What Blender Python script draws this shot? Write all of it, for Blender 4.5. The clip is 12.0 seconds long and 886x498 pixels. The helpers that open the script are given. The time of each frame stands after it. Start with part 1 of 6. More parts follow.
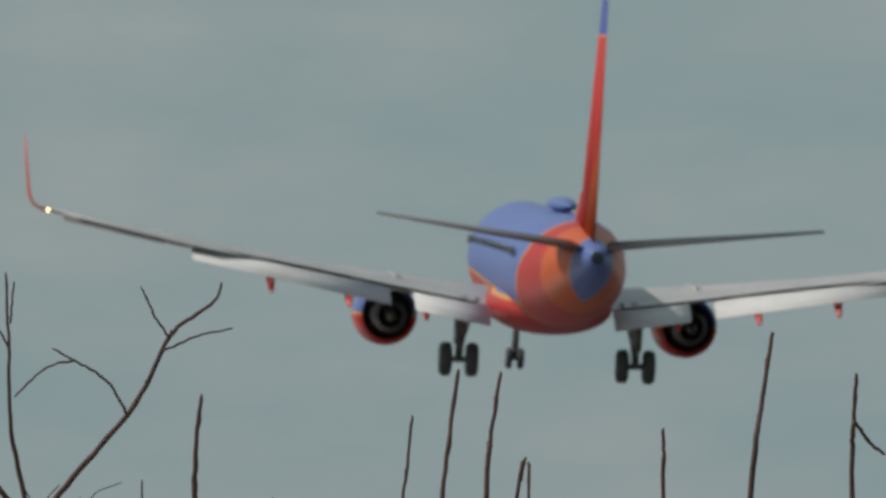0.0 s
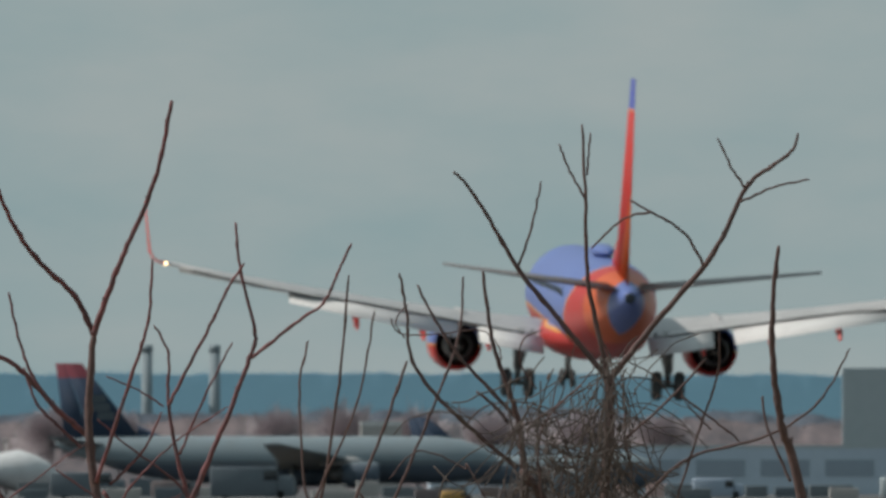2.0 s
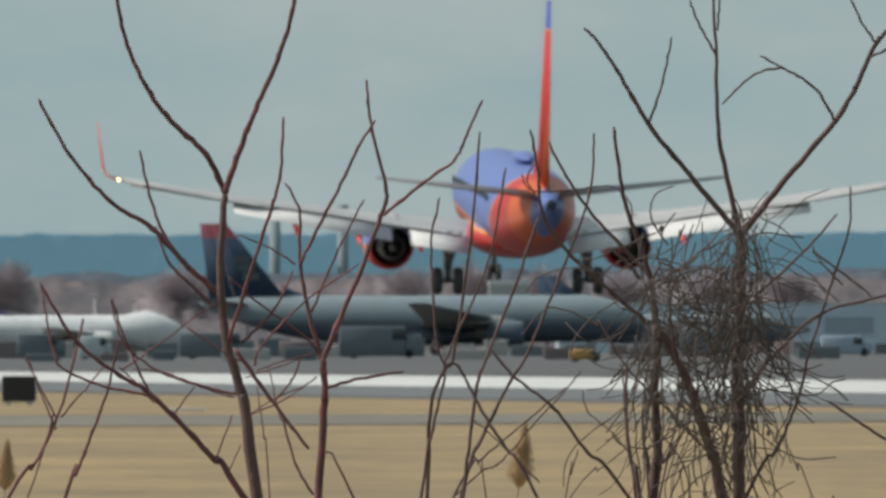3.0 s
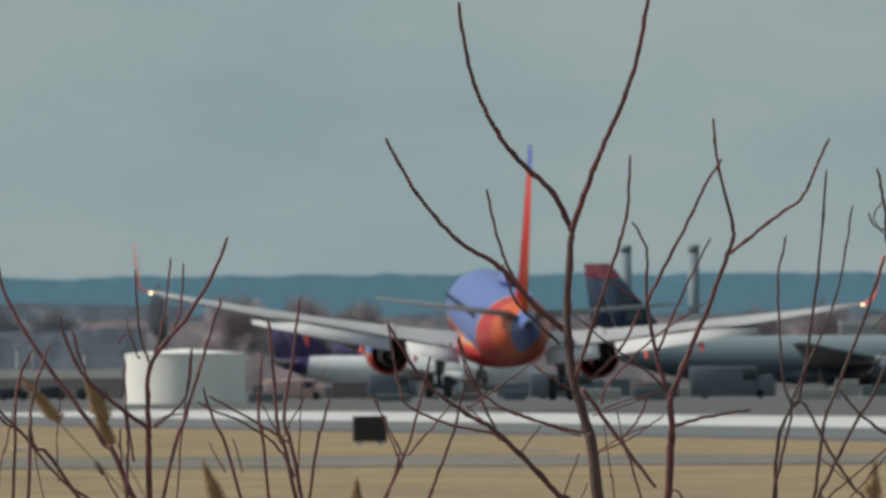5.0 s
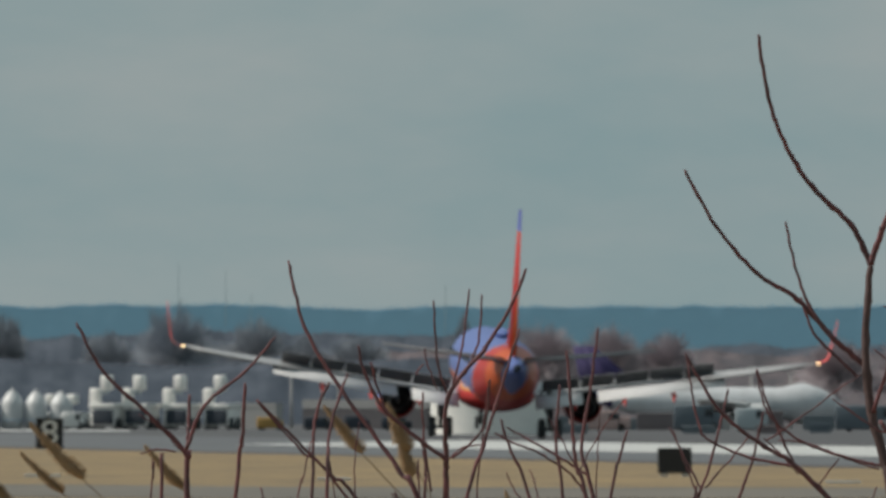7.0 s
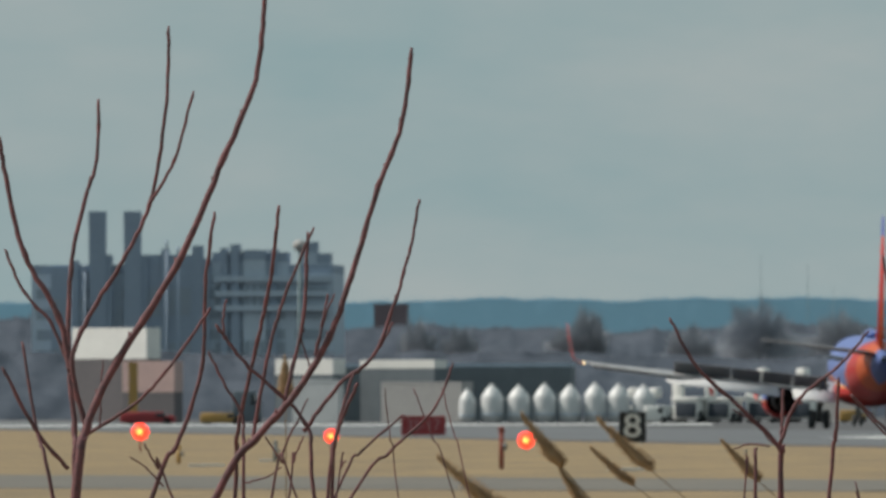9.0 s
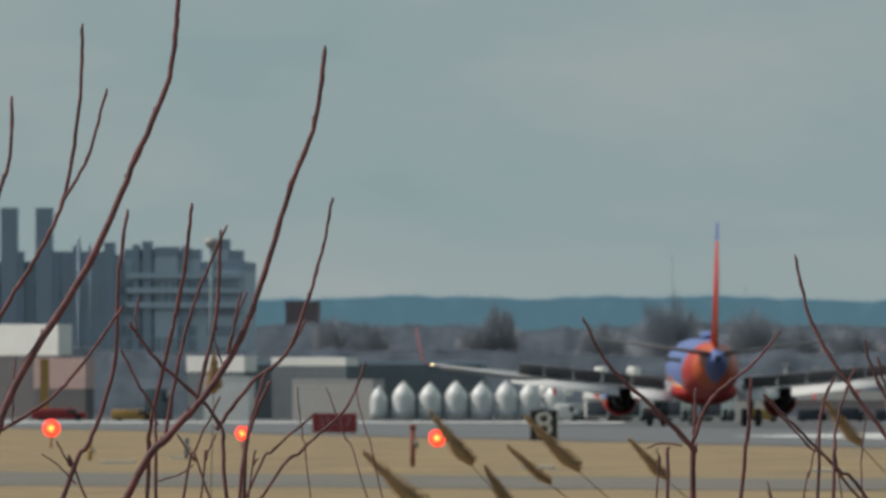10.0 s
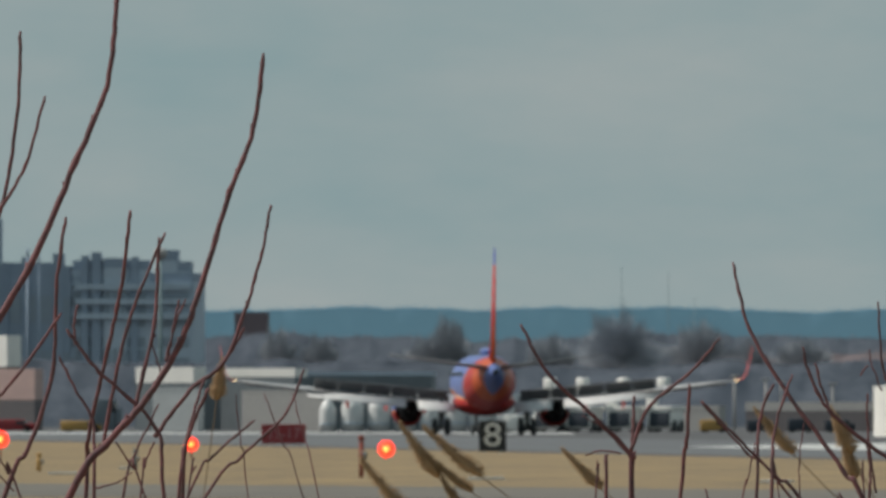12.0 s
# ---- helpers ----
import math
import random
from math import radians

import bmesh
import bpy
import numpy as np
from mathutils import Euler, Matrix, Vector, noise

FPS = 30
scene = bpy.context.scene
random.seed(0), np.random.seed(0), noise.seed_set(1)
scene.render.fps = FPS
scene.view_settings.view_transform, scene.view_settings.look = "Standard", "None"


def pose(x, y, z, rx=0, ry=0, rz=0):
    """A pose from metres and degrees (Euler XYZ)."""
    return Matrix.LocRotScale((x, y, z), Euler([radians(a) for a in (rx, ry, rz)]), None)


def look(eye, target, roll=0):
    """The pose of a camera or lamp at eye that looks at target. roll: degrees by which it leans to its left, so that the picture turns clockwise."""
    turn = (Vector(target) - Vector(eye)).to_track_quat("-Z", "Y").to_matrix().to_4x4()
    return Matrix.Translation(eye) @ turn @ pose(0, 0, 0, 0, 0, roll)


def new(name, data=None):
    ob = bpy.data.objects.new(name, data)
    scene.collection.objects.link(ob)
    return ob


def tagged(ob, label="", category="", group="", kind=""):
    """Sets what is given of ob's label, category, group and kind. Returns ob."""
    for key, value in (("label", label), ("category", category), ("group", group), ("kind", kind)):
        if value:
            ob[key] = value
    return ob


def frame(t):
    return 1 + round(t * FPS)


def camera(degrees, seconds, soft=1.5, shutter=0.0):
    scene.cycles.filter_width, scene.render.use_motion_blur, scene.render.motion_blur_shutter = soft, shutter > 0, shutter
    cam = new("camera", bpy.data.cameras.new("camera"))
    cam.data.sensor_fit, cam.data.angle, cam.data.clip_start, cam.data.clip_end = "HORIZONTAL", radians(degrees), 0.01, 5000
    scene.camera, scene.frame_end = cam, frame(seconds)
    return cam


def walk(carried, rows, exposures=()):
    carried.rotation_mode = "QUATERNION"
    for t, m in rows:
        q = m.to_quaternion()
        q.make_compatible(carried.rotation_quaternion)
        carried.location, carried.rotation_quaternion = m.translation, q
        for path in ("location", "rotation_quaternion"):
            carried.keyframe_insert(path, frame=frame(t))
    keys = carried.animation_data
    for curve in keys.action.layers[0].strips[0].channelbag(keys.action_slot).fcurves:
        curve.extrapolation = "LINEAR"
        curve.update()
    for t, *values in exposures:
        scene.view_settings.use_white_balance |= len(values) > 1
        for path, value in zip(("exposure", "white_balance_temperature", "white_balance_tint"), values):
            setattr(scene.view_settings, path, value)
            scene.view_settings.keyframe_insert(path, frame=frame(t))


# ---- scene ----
cam = camera(2.15, 12.0, soft=3.0)
cam.data.dof.use_dof, cam.data.dof.focus_distance, cam.data.dof.aperture_fstop = True, 26.0, 200.0

# ---- the stand: a long lens on one spot, turned by hand; bearings in steps of 1/41781 radian ----
STEP = 1 / 41781.0
EYE = 1.55
LEVEL = 289.0
AHEAD = 1500.0


def spot(u, d, z=0.0):
    """The place at bearing u (steps) and d metres from the stand."""
    a = (u - AHEAD) * STEP
    return Vector((d * math.sin(a), d * math.cos(a), z))


def height(v, d):
    """The height of a point d metres off that shows v steps below the zero of the bearings."""
    return EYE + (LEVEL - v) * STEP * d


def view(u, v, roll, dx=0.0, dz=0.0):
    """The camera turned to bearing u and dip v."""
    return pose(dx, 0, EYE + dz, 90 + math.degrees((LEVEL - v) * STEP), 0, -math.degrees((u - AHEAD) * STEP)) @ pose(0, 0, 0, 0, 0, roll)


walk(cam, [
    (0, view(3189.6, -384.7, 0.23, 0.0001, 0.0006)),
    (0.1, view(3134.8, -380.0, 0.11, 0.0001, 0.0006)),
    (0.2, view(3071.8, -373.0, 0.04, 0.0001, 0.0006)),
    (0.3, view(3023.3, -368.0, -0.02, 0.0001, 0.0006)),
    (0.4, view(2923.7, -361.4, -0.08, 0.0001, 0.0006)),
    (0.5, view(2833.6, -367.1, -0.17, 0.0001, 0.0006)),
    (0.6, view(2747.7, -366.2, -0.18, 0.0001, 0.0007)),
    (0.7, view(2673.7, -350.6, -0.17, 0.0001, 0.0007)),
    (0.9, view(2618.5, -338.6, -0.28, 0.0001, 0.0007)),
    (1, view(2596.8, -324.2, -0.43, 0.0001, 0.0007)),
    (1.2, view(2583.3, -246.9, -0.19, 0.0001, 0.0008)),
    (1.3, view(2573.2, -207.6, -0.14, 0.0001, 0.0008)),
    (1.4, view(2508.1, -154.9, -0.14, 0.0001, 0.0009)),
    (1.5, view(2430.1, -118.6, -0.18, 0.0001, 0.0009)),
    (1.7, view(2297.2, -96.7, -0.06, -0.0006, 0.0017)),
    (2, view(2172.9, -115.2, 0.04, -0.0018, 0.0029)),
    (2.3, view(2106.1, -61.2, 0.01, -0.0020, 0.0023)),
    (2.5, view(2153.2, 6.9, 0.00, -0.0021, 0.0020)),
    (2.7, view(2101.1, 94.3, -0.08, -0.0034, 0.0014)),
    (2.9, view(1997.6, 148.4, -0.15, -0.0048, 0.0008)),
    (3, view(1946.4, 134.0, -0.24, -0.0055, 0.0005)),
    (3.2, view(1797.2, 107.0, -0.08, -0.0069, -0.0001)),
    (4.8, view(1339.3, 85.2, 0.06, 0.0001, -0.0005)),
    (5, view(1325.5, 60.5, -0.26, -0.0010, -0.0013)),
    (5.3, view(1301.4, 62.6, -0.04, 0.0001, -0.0006)),
    (5.4, view(1278.0, 50.1, 0.02, 0.0005, -0.0003)),
    (5.5, view(1250.1, 45.9, 0.08, 0.0009, -0.0001)),
    (6, view(1041.2, 18.9, 0.00, -0.0016, -0.0012)),
    (6.1, view(1000.9, 11.8, -0.00, -0.0020, -0.0012)),
    (6.3, view(935.6, -9.3, -0.01, -0.0028, -0.0013)),
    (6.4, view(912.8, -18.6, -0.01, -0.0033, -0.0014)),
    (6.5, view(885.3, -10.2, -0.03, -0.0037, -0.0014)),
    (6.7, view(839.3, 6.0, -0.01, 0.0019, -0.0009)),
    (8.3, view(574.5, -17.1, 0.07, 0.0125, -0.0016)),
    (8.4, view(567.5, -15.2, -0.04, 0.0084, -0.0023)),
    (8.5, view(497.7, -15.7, 0.07, 0.0081, -0.0010)),
    (8.6, view(-37.1, -4.7, -0.41, 0.0106, -0.0001)),
    (8.7, view(-189.5, 10.6, -0.50, 0.0073, 0.0003)),
    (9, view(-246.1, 15.2, -0.16, -0.0053, 0.0007)),
    (9.3, view(-189.4, 13.5, 0.05, -0.0020, 0.0001)),
    (9.5, view(-111.5, -1.1, 0.23, 0.0001, -0.0003)),
    (9.9, view(-88.8, 3.7, 0.03, -0.0052, 0.0013)),
    (10, view(-90.0, 19.6, 0.02, -0.0065, 0.0017)),
    (10.5, view(-79.4, 10.2, -0.00, -0.0053, -0.0001)),
    (11, view(-42.8, -6.2, 0.55, -0.0024, -0.0005)),
    (11.5, view(-18.5, 1.0, 0.19, 0.0034, -0.0022)),
    (11.6, view(-14.8, 10.6, 0.11, 0.0037, -0.0023)),
    (11.7, view(-10.7, 2.8, 0.06, 0.0041, -0.0023)),
    (12, view(-0.0, 0.0, 0.00, 0.0052, -0.0023)),
], exposures=((0.0, -0.08), (0.5, -0.08), (1.0, 0.0), (1.5, 0.1), (2.0, 0.15), (2.5, 0.16), (3.0, 0.38), (3.2, 0.38), (4.8, 0.16), (5.5, 0.08), (6.5, 0.0), (8.5, 0.0), (9.0, 0.24), (9.5, 0.15), (10.5, 0.1), (12.0, 0.1)))

# ---- light: a hazy winter sun from the left, high thin cloud ----
SUN_TO = Vector((-0.69, 0.07, 0.72)).normalized()
sun = new("sun", bpy.data.lights.new("sun", "SUN"))
sun.data.energy, sun.data.angle, sun.data.color = 3.5, radians(1.0), (1.0, 0.93, 0.84)
sun.matrix_world = look(SUN_TO * 100, (0, 0, 0))

world = bpy.data.worlds.new("sky")
scene.world = world
world.use_nodes = True
wn, wl = world.node_tree.nodes, world.node_tree.links
wn.clear()
w_out, w_bg, w_cloud = wn.new("ShaderNodeOutputWorld"), wn.new("ShaderNodeBackground"), wn.new("ShaderNodeBackground")
w_sky, w_mix = wn.new("ShaderNodeTexSky"), wn.new("ShaderNodeMixShader")
w_sky.sky_type, w_sky.sun_disc = "NISHITA", False
w_sky.sun_elevation, w_sky.sun_rotation = math.asin(SUN_TO.z), math.atan2(SUN_TO.x, SUN_TO.y)
w_sky.dust_density = 3.0
w_bg.inputs["Strength"].default_value = 0.07
w_co, w_map = wn.new("ShaderNodeTexCoord"), wn.new("ShaderNodeMapping")
w_map.inputs["Scale"].default_value = (55, 55, 150)
w_noise, w_ramp = wn.new("ShaderNodeTexNoise"), wn.new("ShaderNodeValToRGB")
w_noise.inputs["Scale"].default_value, w_noise.inputs["Detail"].default_value, w_noise.inputs["Roughness"].default_value = 1.0, 6.0, 0.55
w_ramp.color_ramp.elements[0].position, w_ramp.color_ramp.elements[0].color = 0.30, (0.240, 0.334, 0.350, 1)
w_ramp.color_ramp.elements[1].position, w_ramp.color_ramp.elements[1].color = 0.72, (0.332, 0.380, 0.381, 1)
wl.new(w_co.outputs["Generated"], w_map.inputs["Vector"])
wl.new(w_map.outputs["Vector"], w_noise.inputs["Vector"])
wl.new(w_noise.outputs["Fac"], w_ramp.inputs["Fac"])
wl.new(w_ramp.outputs["Color"], w_cloud.inputs["Color"])
wl.new(w_sky.outputs["Color"], w_bg.inputs["Color"])
w_mix.inputs["Fac"].default_value = 0.90
wl.new(w_bg.outputs[0], w_mix.inputs[1])
wl.new(w_cloud.outputs[0], w_mix.inputs[2])
wl.new(w_mix.outputs[0], w_out.inputs["Surface"])


# ---- materials ----
def rough_paint(name, a, b=None, rough=0.6, metal=0.0, scale=1.0, fine=12.0, bump=0.0, emit=0.0, coat=0.0, stretch=(1, 1, 1), hard=1.0):
    """Two close colours broken up by a broad and a fine noise, with a little relief."""
    m = bpy.data.materials.new(name)
    m.use_nodes = True
    n, l = m.node_tree.nodes, m.node_tree.links
    p = n["Principled BSDF"]
    b = b or tuple(c * 0.8 for c in a)
    co, mp = n.new("ShaderNodeTexCoord"), n.new("ShaderNodeMapping")
    mp.inputs["Scale"].default_value = stretch
    l.new(co.outputs["Object"], mp.inputs["Vector"])
    big, small, mix, add = n.new("ShaderNodeTexNoise"), n.new("ShaderNodeTexNoise"), n.new("ShaderNodeMixRGB"), n.new("ShaderNodeMath")
    big.inputs["Scale"].default_value, small.inputs["Scale"].default_value = scale, scale * fine
    big.inputs["Detail"].default_value = 5
    for t in (big, small):
        l.new(mp.outputs["Vector"], t.inputs["Vector"])
    add.operation = "MULTIPLY_ADD"
    add.inputs[1].default_value, add.inputs[2].default_value = 0.5, 0.0
    l.new(small.outputs["Fac"], add.inputs[0])
    add2 = n.new("ShaderNodeMath")
    add2.operation = "MULTIPLY_ADD"
    add2.inputs[1].default_value = 0.9
    l.new(big.outputs["Fac"], add2.inputs[0])
    l.new(add.outputs[0], add2.inputs[2])
    ramp = n.new("ShaderNodeMapRange")
    ramp.inputs["From Min"].default_value, ramp.inputs["From Max"].default_value = 0.70 - 0.25 / hard, 0.70 + 0.25 / hard
    l.new(add2.outputs[0], ramp.inputs["Value"])
    l.new(ramp.outputs[0], mix.inputs["Fac"])
    mix.inputs[1].default_value, mix.inputs[2].default_value = (*a, 1), (*b, 1)
    l.new(mix.outputs[0], p.inputs["Base Color"])
    p.inputs["Roughness"].default_value, p.inputs["Metallic"].default_value = rough, metal
    p.inputs["Coat Weight"].default_value = coat
    if emit:
        p.inputs["Emission Color"].default_value, p.inputs["Emission Strength"].default_value = (*a, 1), emit
    if bump:
        bp = n.new("ShaderNodeBump")
        bp.inputs["Strength"].default_value, bp.inputs["Distance"].default_value = 0.6, bump
        l.new(small.outputs["Fac"], bp.inputs["Height"])
        l.new(bp.outputs[0], p.inputs["Normal"])
    return m


def bands(name, rules, rough=0.35, dirt=0.12):
    """Paint in sharp bands. rules: (colour, (a, b, c, d)) each laid over those before where a*x + b*y + c*z > d, with |x| for x."""
    m = bpy.data.materials.new(name)
    m.use_nodes = True
    n, l = m.node_tree.nodes, m.node_tree.links
    p = n["Principled BSDF"]
    co, ab, ns = n.new("ShaderNodeTexCoord"), n.new("ShaderNodeVectorMath"), n.new("ShaderNodeTexNoise")
    sep, cmb = n.new("ShaderNodeSeparateXYZ"), n.new("ShaderNodeCombineXYZ")
    l.new(co.outputs["Object"], sep.inputs[0])
    mag = n.new("ShaderNodeMath")
    mag.operation = "ABSOLUTE"
    l.new(sep.outputs[0], mag.inputs[0])
    l.new(mag.outputs[0], cmb.inputs[0]), l.new(sep.outputs[1], cmb.inputs[1]), l.new(sep.outputs[2], cmb.inputs[2])
    last = None
    for colour, rule in rules:
        if last is None:
            rgb = n.new("ShaderNodeRGB")
            rgb.outputs[0].default_value = (*colour, 1)
            last = rgb.outputs[0]
            continue
        dot, gt, mix = n.new("ShaderNodeVectorMath"), n.new("ShaderNodeMapRange"), n.new("ShaderNodeMixRGB")
        dot.operation = "DOT_PRODUCT"
        dot.inputs[1].default_value = rule[:3]
        l.new(cmb.outputs[0], dot.inputs[0])
        gt.inputs["From Min"].default_value, gt.inputs["From Max"].default_value = rule[3] - 0.03, rule[3] + 0.03
        l.new(dot.outputs["Value"], gt.inputs["Value"])
        l.new(gt.outputs[0], mix.inputs["Fac"])
        l.new(last, mix.inputs[1])
        mix.inputs[2].default_value = (*colour, 1)
        last = mix.outputs[0]
    ns.inputs["Scale"].default_value, ns.inputs["Detail"].default_value = 0.9, 6
    l.new(co.outputs["Object"], ns.inputs["Vector"])
    grime, mr = n.new("ShaderNodeMixRGB"), n.new("ShaderNodeMapRange")
    mr.inputs["From Min"].default_value, mr.inputs["From Max"].default_value, mr.inputs["To Max"].default_value = 0.45, 0.8, dirt * 3
    l.new(ns.outputs["Fac"], mr.inputs["Value"])
    l.new(mr.outputs[0], grime.inputs["Fac"])
    l.new(last, grime.inputs[1])
    grime.inputs[2].default_value = (0.16, 0.15, 0.14, 1)
    l.new(grime.outputs[0], p.inputs["Base Color"])
    p.inputs["Roughness"].default_value, p.inputs["Specular IOR Level"].default_value = rough, 0.22
    n.remove(ab)
    return m


BLUE, RED, ORANGE, GOLD = (0.105, 0.155, 0.38), (0.42, 0.029, 0.026), (0.52, 0.094, 0.022), (0.62, 0.29, 0.065)
M_BODY = bands("canyon_paint", [
    (BLUE, None),
    (GOLD, (0, 0.05, -1, -2.87)),
    (RED, (0, 0.05, -1, -2.75)),
    (GOLD, (0, -0.60, -1, 0.78)),
    (RED, (0, -0.60, -1, 0.90)),
    (RED, (0, -1, -0.55, 8.25)),
    (ORANGE, (0, -1, -0.55, 9.3)),
    (GOLD, (-1.7, -1, -1.0, 9.60)),
    (BLUE, (-1.7, -1, -1.0, 9.68)),
], 0.40, 0.06)
M_FIN = bands("fin_paint", [
    (RED, None),
    (ORANGE, (0, -1, -0.9, 8.6)),
    (GOLD, (0, 0, 1, 11.55)),
    ((0.055, 0.080, 0.30), (0, 0, 1, 11.60)),
], 0.60, 0.06)
M_NACELLE = bands("nacelle_paint", [
    (RED, None), (GOLD, (0, 0, 1, 1.78)), (BLUE, (0, 0, 1, 1.86)),
], 0.3, 0.08)
M_WING = rough_paint("wing_grey_paint", (0.42, 0.415, 0.42), (0.31, 0.308, 0.312), 0.36, 0.0, 0.8, 8)
# Tailplanes: wing grey darkened, underside and cloud shade put into the colour
M_TAILPLANE = rough_paint("tailplane_shaded_grey", (0.145, 0.138, 0.142), (0.11, 0.105, 0.11), 0.5, 0.0, 0.8, 8)
M_FLAP = rough_paint("flap_paint", (0.57, 0.575, 0.58), (0.46, 0.465, 0.47), 0.70, 0.0, 1.2, 9)
M_RED = rough_paint("red_paint", (0.62, 0.045, 0.035), (0.5, 0.04, 0.03), 0.35)
M_TIRE = rough_paint("tire_rubber", (0.042, 0.047, 0.050), (0.055, 0.060, 0.063), 0.75, 0, 3, 10)
M_STRUT = rough_paint("gear_grey", (0.20, 0.21, 0.21), (0.12, 0.125, 0.125), 0.45, 0.2, 3, 6)
M_DARK = rough_paint("exhaust_dark", (0.060, 0.060, 0.064), (0.085, 0.082, 0.08), 0.55, 0.3, 3, 6)
M_METAL = rough_paint("hot_metal", (0.11, 0.105, 0.10), (0.075, 0.07, 0.068), 0.5, 0.6, 3, 6)
M_WHITE = rough_paint("white_paint", (0.64, 0.65, 0.65), (0.50, 0.51, 0.51), 0.4, 0, 0.6, 8)
M_LAMP = rough_paint("position_lamp", (1.0, 0.72, 0.36), (1.0, 0.66, 0.32), 0.3, emit=4.0)
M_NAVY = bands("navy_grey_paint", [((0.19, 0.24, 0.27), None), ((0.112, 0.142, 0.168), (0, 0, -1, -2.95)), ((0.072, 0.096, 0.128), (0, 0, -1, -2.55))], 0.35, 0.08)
M_NAVYFIN = bands("navy_fin_paint", [((0.028, 0.048, 0.085), None), ((0.120, 0.028, 0.042), (0, 0, 1, 9.8))], 0.85, 0.05)
M_PURPLE = bands("purple_fin_paint", [((0.060, 0.050, 0.13), None)], 0.85, 0.05)
M_PURPLEBODY = bands("white_purple_paint", [((0.58, 0.60, 0.62), None), ((0.036, 0.030, 0.10), (0, -1, 0.2, 9.0))], 0.35, 0.08)
M_GLASS = rough_paint("dark_glazing", (0.02, 0.025, 0.03), (0.03, 0.035, 0.04), 0.12)
M_GRASS = rough_paint("dry_grass", (0.275, 0.192, 0.090), (0.150, 0.112, 0.064), 0.95, 0, 0.30, 6, 0.02, stretch=(1.0, 0.22, 1), hard=1.3)
M_ASPHALT = rough_paint("worn_asphalt", (0.078, 0.077, 0.082), (0.055, 0.055, 0.060), 0.8, 0, 0.05, 30, stretch=(1, 0.2, 1))
M_CONCRETE = rough_paint("pale_concrete", (0.56, 0.56, 0.54), (0.42, 0.425, 0.42), 0.55, 0, 0.06, 20, stretch=(1, 0.25, 1))
M_TWIG = rough_paint("twig_bark", (0.175, 0.062, 0.068), (0.080, 0.038, 0.044), 0.75, 0, 40, 6, 0.001, hard=1.8)
M_BARK = rough_paint("grey_bark", (0.125, 0.076, 0.073), (0.062, 0.040, 0.041), 0.85, 0, 18, 8, 0.002)
M_VINE = rough_paint("dead_vine", (0.102, 0.082, 0.076), (0.066, 0.052, 0.048), 0.9, 0, 20, 6)
M_PLUME = rough_paint("reed_plume", (0.40, 0.27, 0.15), (0.27, 0.18, 0.10), 0.95, 0, 30, 6)
M_STALK = rough_paint("reed_stalk", (0.24, 0.17, 0.10), (0.16, 0.11, 0.07), 0.85, 0, 15, 8)
M_SIGNBLACK = rough_paint("sign_black", (0.010, 0.011, 0.014), (0.016, 0.017, 0.020), 0.6, 0, 4, 8)
M_SIGNRED = rough_paint("sign_red", (0.30, 0.025, 0.03), (0.22, 0.02, 0.025), 0.5, 0, 2, 8)
M_LEGEND = rough_paint("sign_white", (0.75, 0.76, 0.74), (0.62, 0.62, 0.6), 0.5, 0, 4, 8)
M_REDLAMP = rough_paint("red_lamp", (1.0, 0.045, 0.02), (1.0, 0.03, 0.015), 0.9, emit=2.0)
M_LAMPCORE = rough_paint("lamp_core", (1.0, 0.42, 0.08), (1.0, 0.38, 0.07), 0.3, emit=1.9)
M_YELLOW = rough_paint("yellow_paint", (0.42, 0.25, 0.06), (0.32, 0.19, 0.06), 0.5)
M_RUST = rough_paint("rusty_steel", (0.26, 0.05, 0.03), (0.17, 0.04, 0.03), 0.8, 0, 2, 8)
# Far buildings: distance haze is mixed into brick, cladding, hangar and window colours
M_BRICK = rough_paint("brown_brick", (0.190, 0.150, 0.165), (0.155, 0.122, 0.138), 0.9, 0, 0.4, 10)
M_PANEL = rough_paint("hazed_grey_cladding", (0.275, 0.345, 0.435), (0.235, 0.30, 0.385), 0.7, 0, 0.15, 10)
M_PANEL2 = rough_paint("hazed_pale_cladding", (0.44, 0.525, 0.61), (0.38, 0.46, 0.545), 0.7, 0, 0.15, 10)
M_HANGAR = rough_paint("grey_hangar", (0.40, 0.455, 0.475), (0.35, 0.405, 0.43), 0.7, 0, 0.1, 10)
M_WINDOWROW = rough_paint("hazed_window_strip", (0.24, 0.295, 0.355), (0.26, 0.32, 0.38), 0.5)
M_BEIGE = rough_paint("beige_cladding", (0.40, 0.39, 0.38), (0.32, 0.315, 0.31), 0.8, 0, 0.3, 10)
M_PINKWALL = rough_paint("dusty_pink_cladding", (0.145, 0.132, 0.138), (0.112, 0.105, 0.112), 0.85, 0, 0.3, 8)
M_CABDARK = rough_paint("dark_cab_front", (0.030, 0.040, 0.055), (0.045, 0.055, 0.070), 0.9)
# Woods: distance haze is mixed into these greyed, paled colours
M_WOODS = rough_paint("hazed_bare_woods", (0.108, 0.128, 0.162), (0.078, 0.096, 0.126), 1.0, 0, 0.30, 4, stretch=(0.5, 0.5, 0.8), hard=1.7)
M_WOODS2 = rough_paint("hazed_brown_woods", (0.190, 0.158, 0.168), (0.118, 0.112, 0.126), 1.0, 0, 0.30, 4, stretch=(0.5, 0.5, 0.8), hard=1.7)
# Ridge: distance haze put into the blue colour and a glow of its own
M_RIDGE = rough_paint("hazed_far_ridge", (0.062, 0.124, 0.162), (0.052, 0.106, 0.144), 1.0, 0, 0.35, 6, emit=0.94, stretch=(0.12, 0.02, 0.3))
